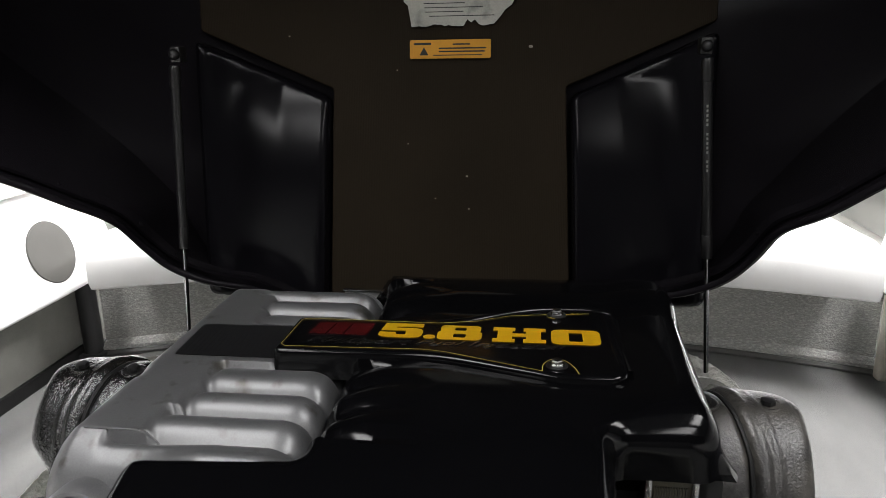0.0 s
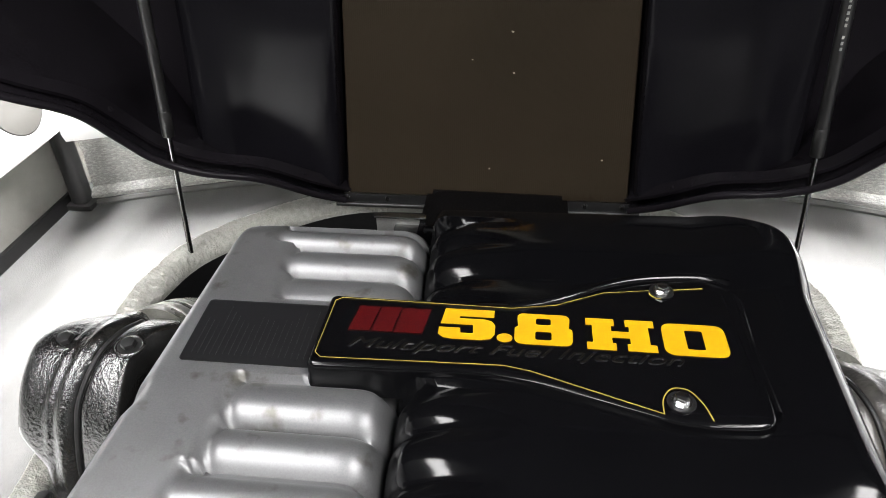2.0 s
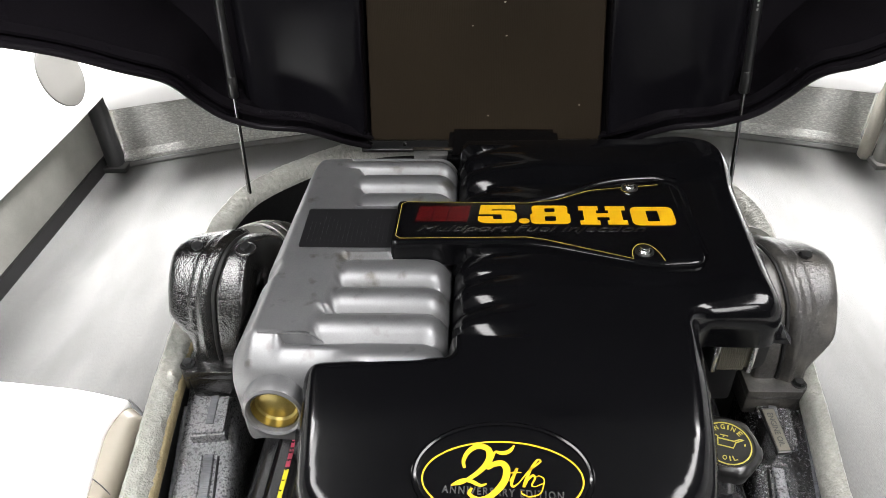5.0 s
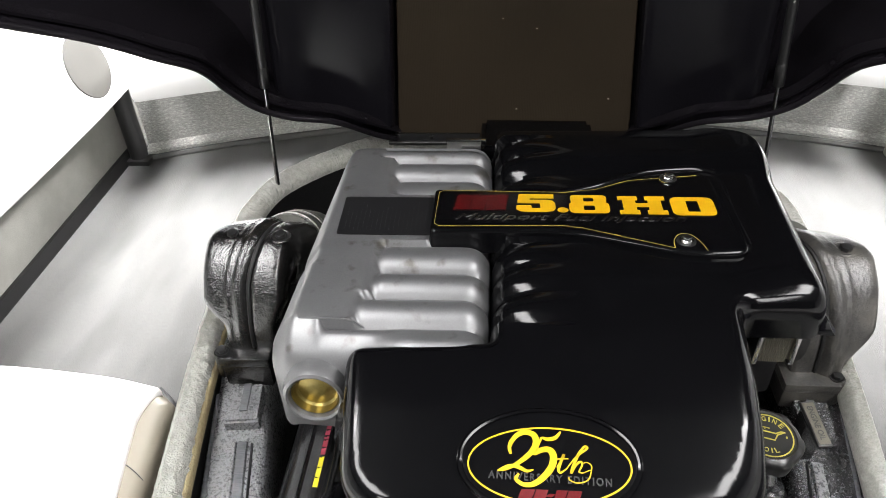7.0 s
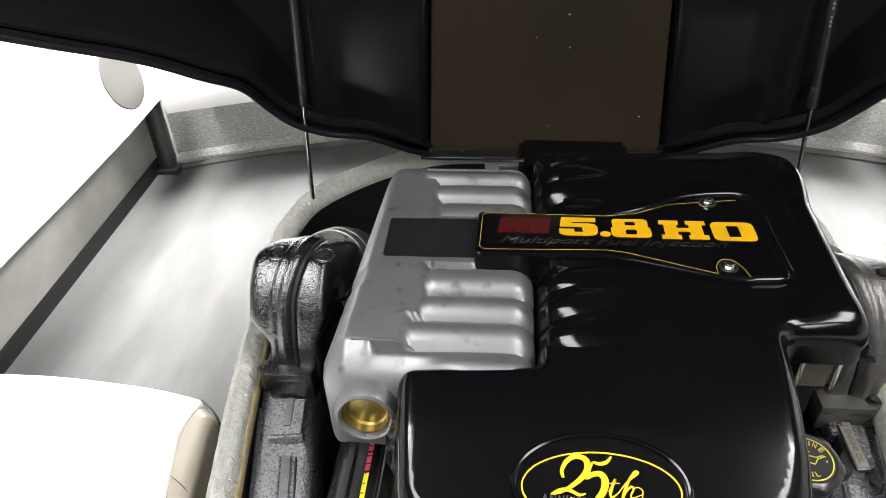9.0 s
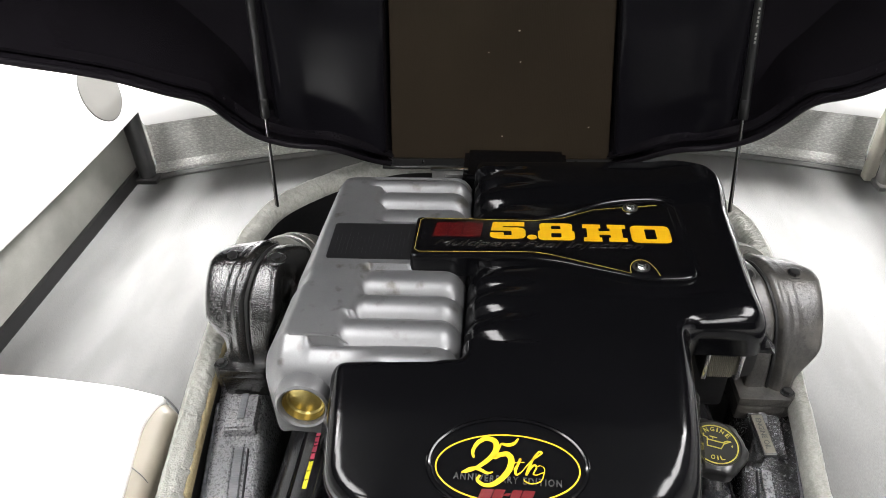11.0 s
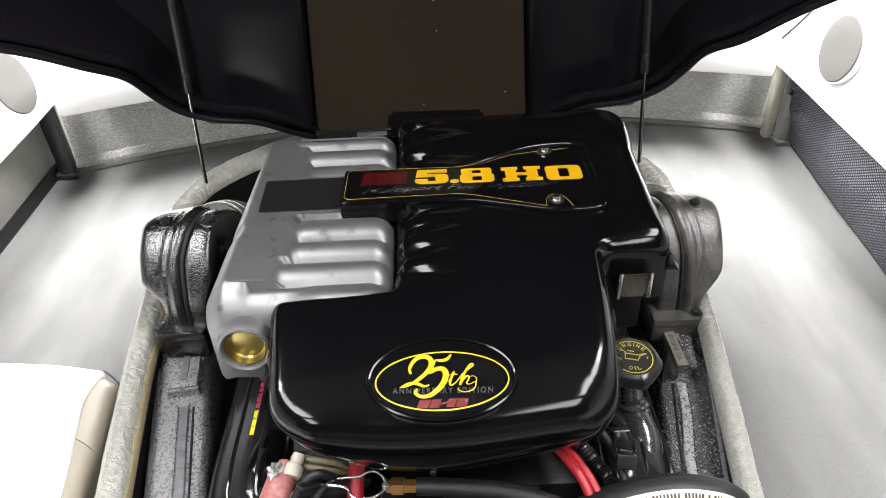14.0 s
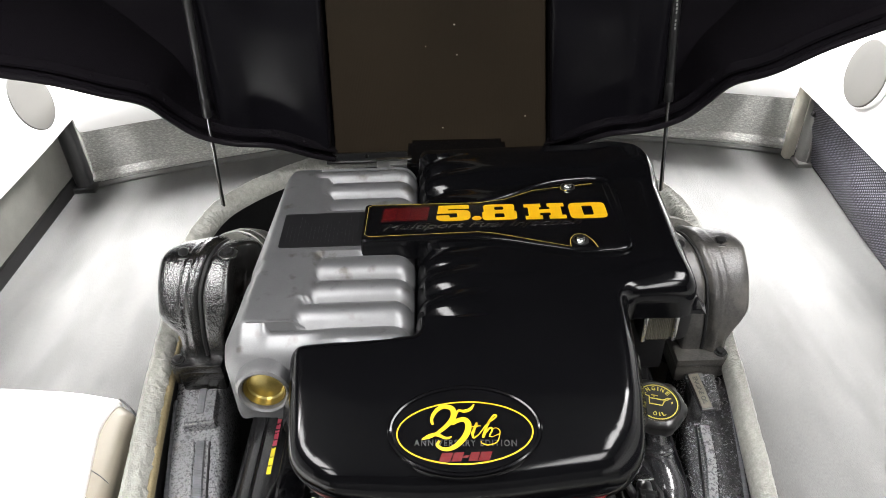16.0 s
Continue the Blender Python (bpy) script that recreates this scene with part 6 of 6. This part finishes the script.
ring_m = pose(-0.104, -0.3, 0.266, -28, 12)
epart("ring_bracket", put(tube([(0.0135 * math.cos(i * math.pi / 16), 0.0115 * math.sin(i * math.pi / 16), 0) for i in range(32)], 1.0, n=1, closed=True, section=[(-0.0042, -0.0015), (0.0042, -0.0015), (0.0042, 0.0015), (-0.0042, 0.0015)], up=(0, 0, 1)), ring_m), PLASTIC, None, "black plastic ring bracket")
epart("bracket_arm", box(bmesh.new(), (0.03, 0.012, 0.003), ring_m @ pose(-0.018, -0.012, 0, 0, 0, 40), 0.001), PLASTIC, None)
epart("valve_cover_nose", tube([(-0.176, -0.215, 0.222), (-0.184, -0.250, 0.216), (-0.194, -0.285, 0.196), (-0.20, -0.315, 0.155)], lambda t: 0.020 + 0.011 * math.sin(t * 2.4), 28, 8), GELCOAT, None, "glossy black breather elbow")
epart("brass_fitting", tube([(-0.052, -0.3155, 0.272), (-0.0475, -0.3155, 0.272), (-0.047, -0.3155, 0.272), (-0.036, -0.316, 0.272), (-0.0355, -0.316, 0.272), (-0.022, -0.317, 0.272)], lambda t: 0.0088 if 0.25 < t < 0.75 else 0.0066, 6, 1), COPPER, None, "browned brass hexagon fitting", 20)
epart("fuel_hose", tube([(-0.024, -0.317, 0.272), (0.02, -0.322, 0.273), (0.07, -0.331, 0.272), (0.12, -0.35, 0.262), (0.16, -0.39, 0.235), (0.18, -0.44, 0.19)], 0.0084, 14, 6), RUBBER, None, "black rubber fuel hose")

big = [(0.06, -0.372, 0.18), (0.095, -0.352, 0.222), (0.135, -0.337, 0.244), (0.185, -0.328, 0.253), (0.235, -0.326, 0.251), (0.275, -0.333, 0.234), (0.305, -0.36, 0.185), (0.31, -0.41, 0.12)]
hose = epart("water_hose", tube(big, 0.0185, 24, 8), RUBBER, None, "thick black water hose with a cream printed band")
pth = smooth_path(big, 8)
v, f = [], []
idx = list(range(10, 43))
for i in idx:
    p = pth[i]
    tn = (pth[i + 1] - pth[i - 1]).normalized()
    view = Vector((0.0, -0.62, 0.78))
    up = (view - tn * view.dot(tn)).normalized()
    sd = tn.cross(up)
    for ang in (-0.31, -0.19, -0.07, 0.07, 0.19, 0.31):
        v.append(p + (up * math.cos(ang) + sd * math.sin(ang)) * 0.0189)
for i in range(len(idx) - 1):
    f += [(i * 6 + j, i * 6 + j + 1, i * 6 + j + 7, i * 6 + j + 6) for j in range(5)]
epart("printed_band", (v, f), CREAM, hose, "cream printed band")
random.seed(3)
for i in range(4, len(idx) - 2):
    for s in (0.2, 0.7):
        if random.random() < 0.2:
            continue
        k2 = idx[i]
        p = pth[k2].lerp(pth[k2 + 1], s)
        tn = (pth[k2 + 1] - pth[k2]).normalized()
        up = Vector((0, -0.62, 0.78))
        up = (up - tn * up.dot(tn)).normalized()
        sd = up.cross(tn)
        R = Matrix((tn, sd, up)).transposed().to_4x4()
        epart("print_bar", box(bmesh.new(), (0.0012 + 0.0008 * random.random(), 0.0046, 0.0004), Matrix.Translation(p + up * 0.0192) @ R), DIMGREY, hose)

for dx, r in ((0.007, 0.0047), (0.0152, 0.0042)):
    epart("red_cable", tube([(0.098 + dx, -0.262, 0.262), (0.112 + dx, -0.292, 0.268), (0.126 + dx, -0.32, 0.262), (0.143 + dx, -0.36, 0.22), (0.15 + dx, -0.42, 0.12)], r, 14, 6), REDHOSE, None, "red sleeved cable")
epart("red_cable", tube([(-0.082, -0.275, 0.262), (-0.083, -0.295, 0.26), (-0.085, -0.32, 0.235), (-0.09, -0.36, 0.18)], 0.008, 12, 6), REDHOSE, None, "red sleeved cable")
CM = pose(0.1752, -0.2845, 0.27, -28, 0, -12)
bm = cyl(bmesh.new(), 0.0078, 0.0072, 0.024, CM @ pose(-0.001, 0.004, 0.0, -90), 18, 0.0012)
box(bm, (0.0195, 0.012, 0.0165), CM @ pose(0.0, -0.003, 0), 0.002)
box(bm, (0.0175, 0.022, 0.015), CM @ pose(0.001, -0.018, -0.001), 0.0018)
box(bm, (0.0085, 0.016, 0.004), CM @ pose(0.0005, -0.016, 0.008), 0.001)
con = epart("wiring_connector", bm, PLASTIC, None, "black plastic wiring connector with a metal clip")
for sx in (-0.0085, 0.0088):
    epart("side_latch", box(bmesh.new(), (0.0022, 0.026, 0.006), CM @ pose(sx, -0.012, 0.006), 0.0006), VALVE, con)
epart("wire_lock", tube([CM @ Vector((-0.006, -0.024, 0.0085)), CM @ Vector((0.006, -0.024, 0.0085)), CM @ Vector((0.0068, -0.028, 0.007))], 0.0009, 6, 2), STEEL, con, "bright wire lock")
epart("metal_clip", box(bmesh.new(), (0.017, 0.009, 0.003), CM @ pose(-0.002, 0.0265, 0.0075, 0, 0, 24), 0.0008), STEEL, con, "bright metal clip")
epart("corrugated_loom", tube([(0.13, -0.25, 0.25), (0.15, -0.285, 0.252), (0.165, -0.315, 0.24), (0.18, -0.36, 0.2), (0.19, -0.42, 0.12)], lambda t: 0.0068 + 0.0012 * math.sin(t * 260), 10, 24), PLASTIC, None, "black corrugated loom")
epart("black_lead", tube([(0.158, -0.262, 0.27), (0.168, -0.288, 0.262), (0.172, -0.315, 0.25), (0.17, -0.36, 0.2)], 0.004, 10, 6), RUBBER, None, "black rubber lead")
# bright glossy elbow ahead of the filler
epart("valve_cover_nose", tube([(0.2065, -0.212, 0.236), (0.209, -0.229, 0.231), (0.2115, -0.245, 0.222), (0.2125, -0.257, 0.205), (0.212, -0.264, 0.17)], lambda t: 0.0145 + 0.0055 * math.sin(t * 2.6), 28, 6), FILLER, None, "glossy black breather elbow")
# front machinery: dark bracket, pulley and studs under the cover lip
bm = bmesh.new()
box(bm, (0.22, 0.07, 0.12), pose(0.0, -0.255, 0.165), 0.014)
epart("front_casting", bm, BILGE, None, "dark front casting")
epart("cover_stud", cyl(bmesh.new(), 0.0034, 0.0034, 0.007, pose(-0.008, -0.313, 0.292, 80), 10, 0.001), STEEL, None, "small bright stud")
for x0, x1, zz in ((0.0, 0.09, 0.268), (-0.06, 0.01, 0.262)):
    bm = box(bmesh.new(), (abs(x1 - x0), 0.012, 0.03), pose((x0 + x1) / 2, -0.318, zz - 0.02, 0, 8), 0.003)
    epart("support_web", bm, PLASTIC, None, "dark support web")
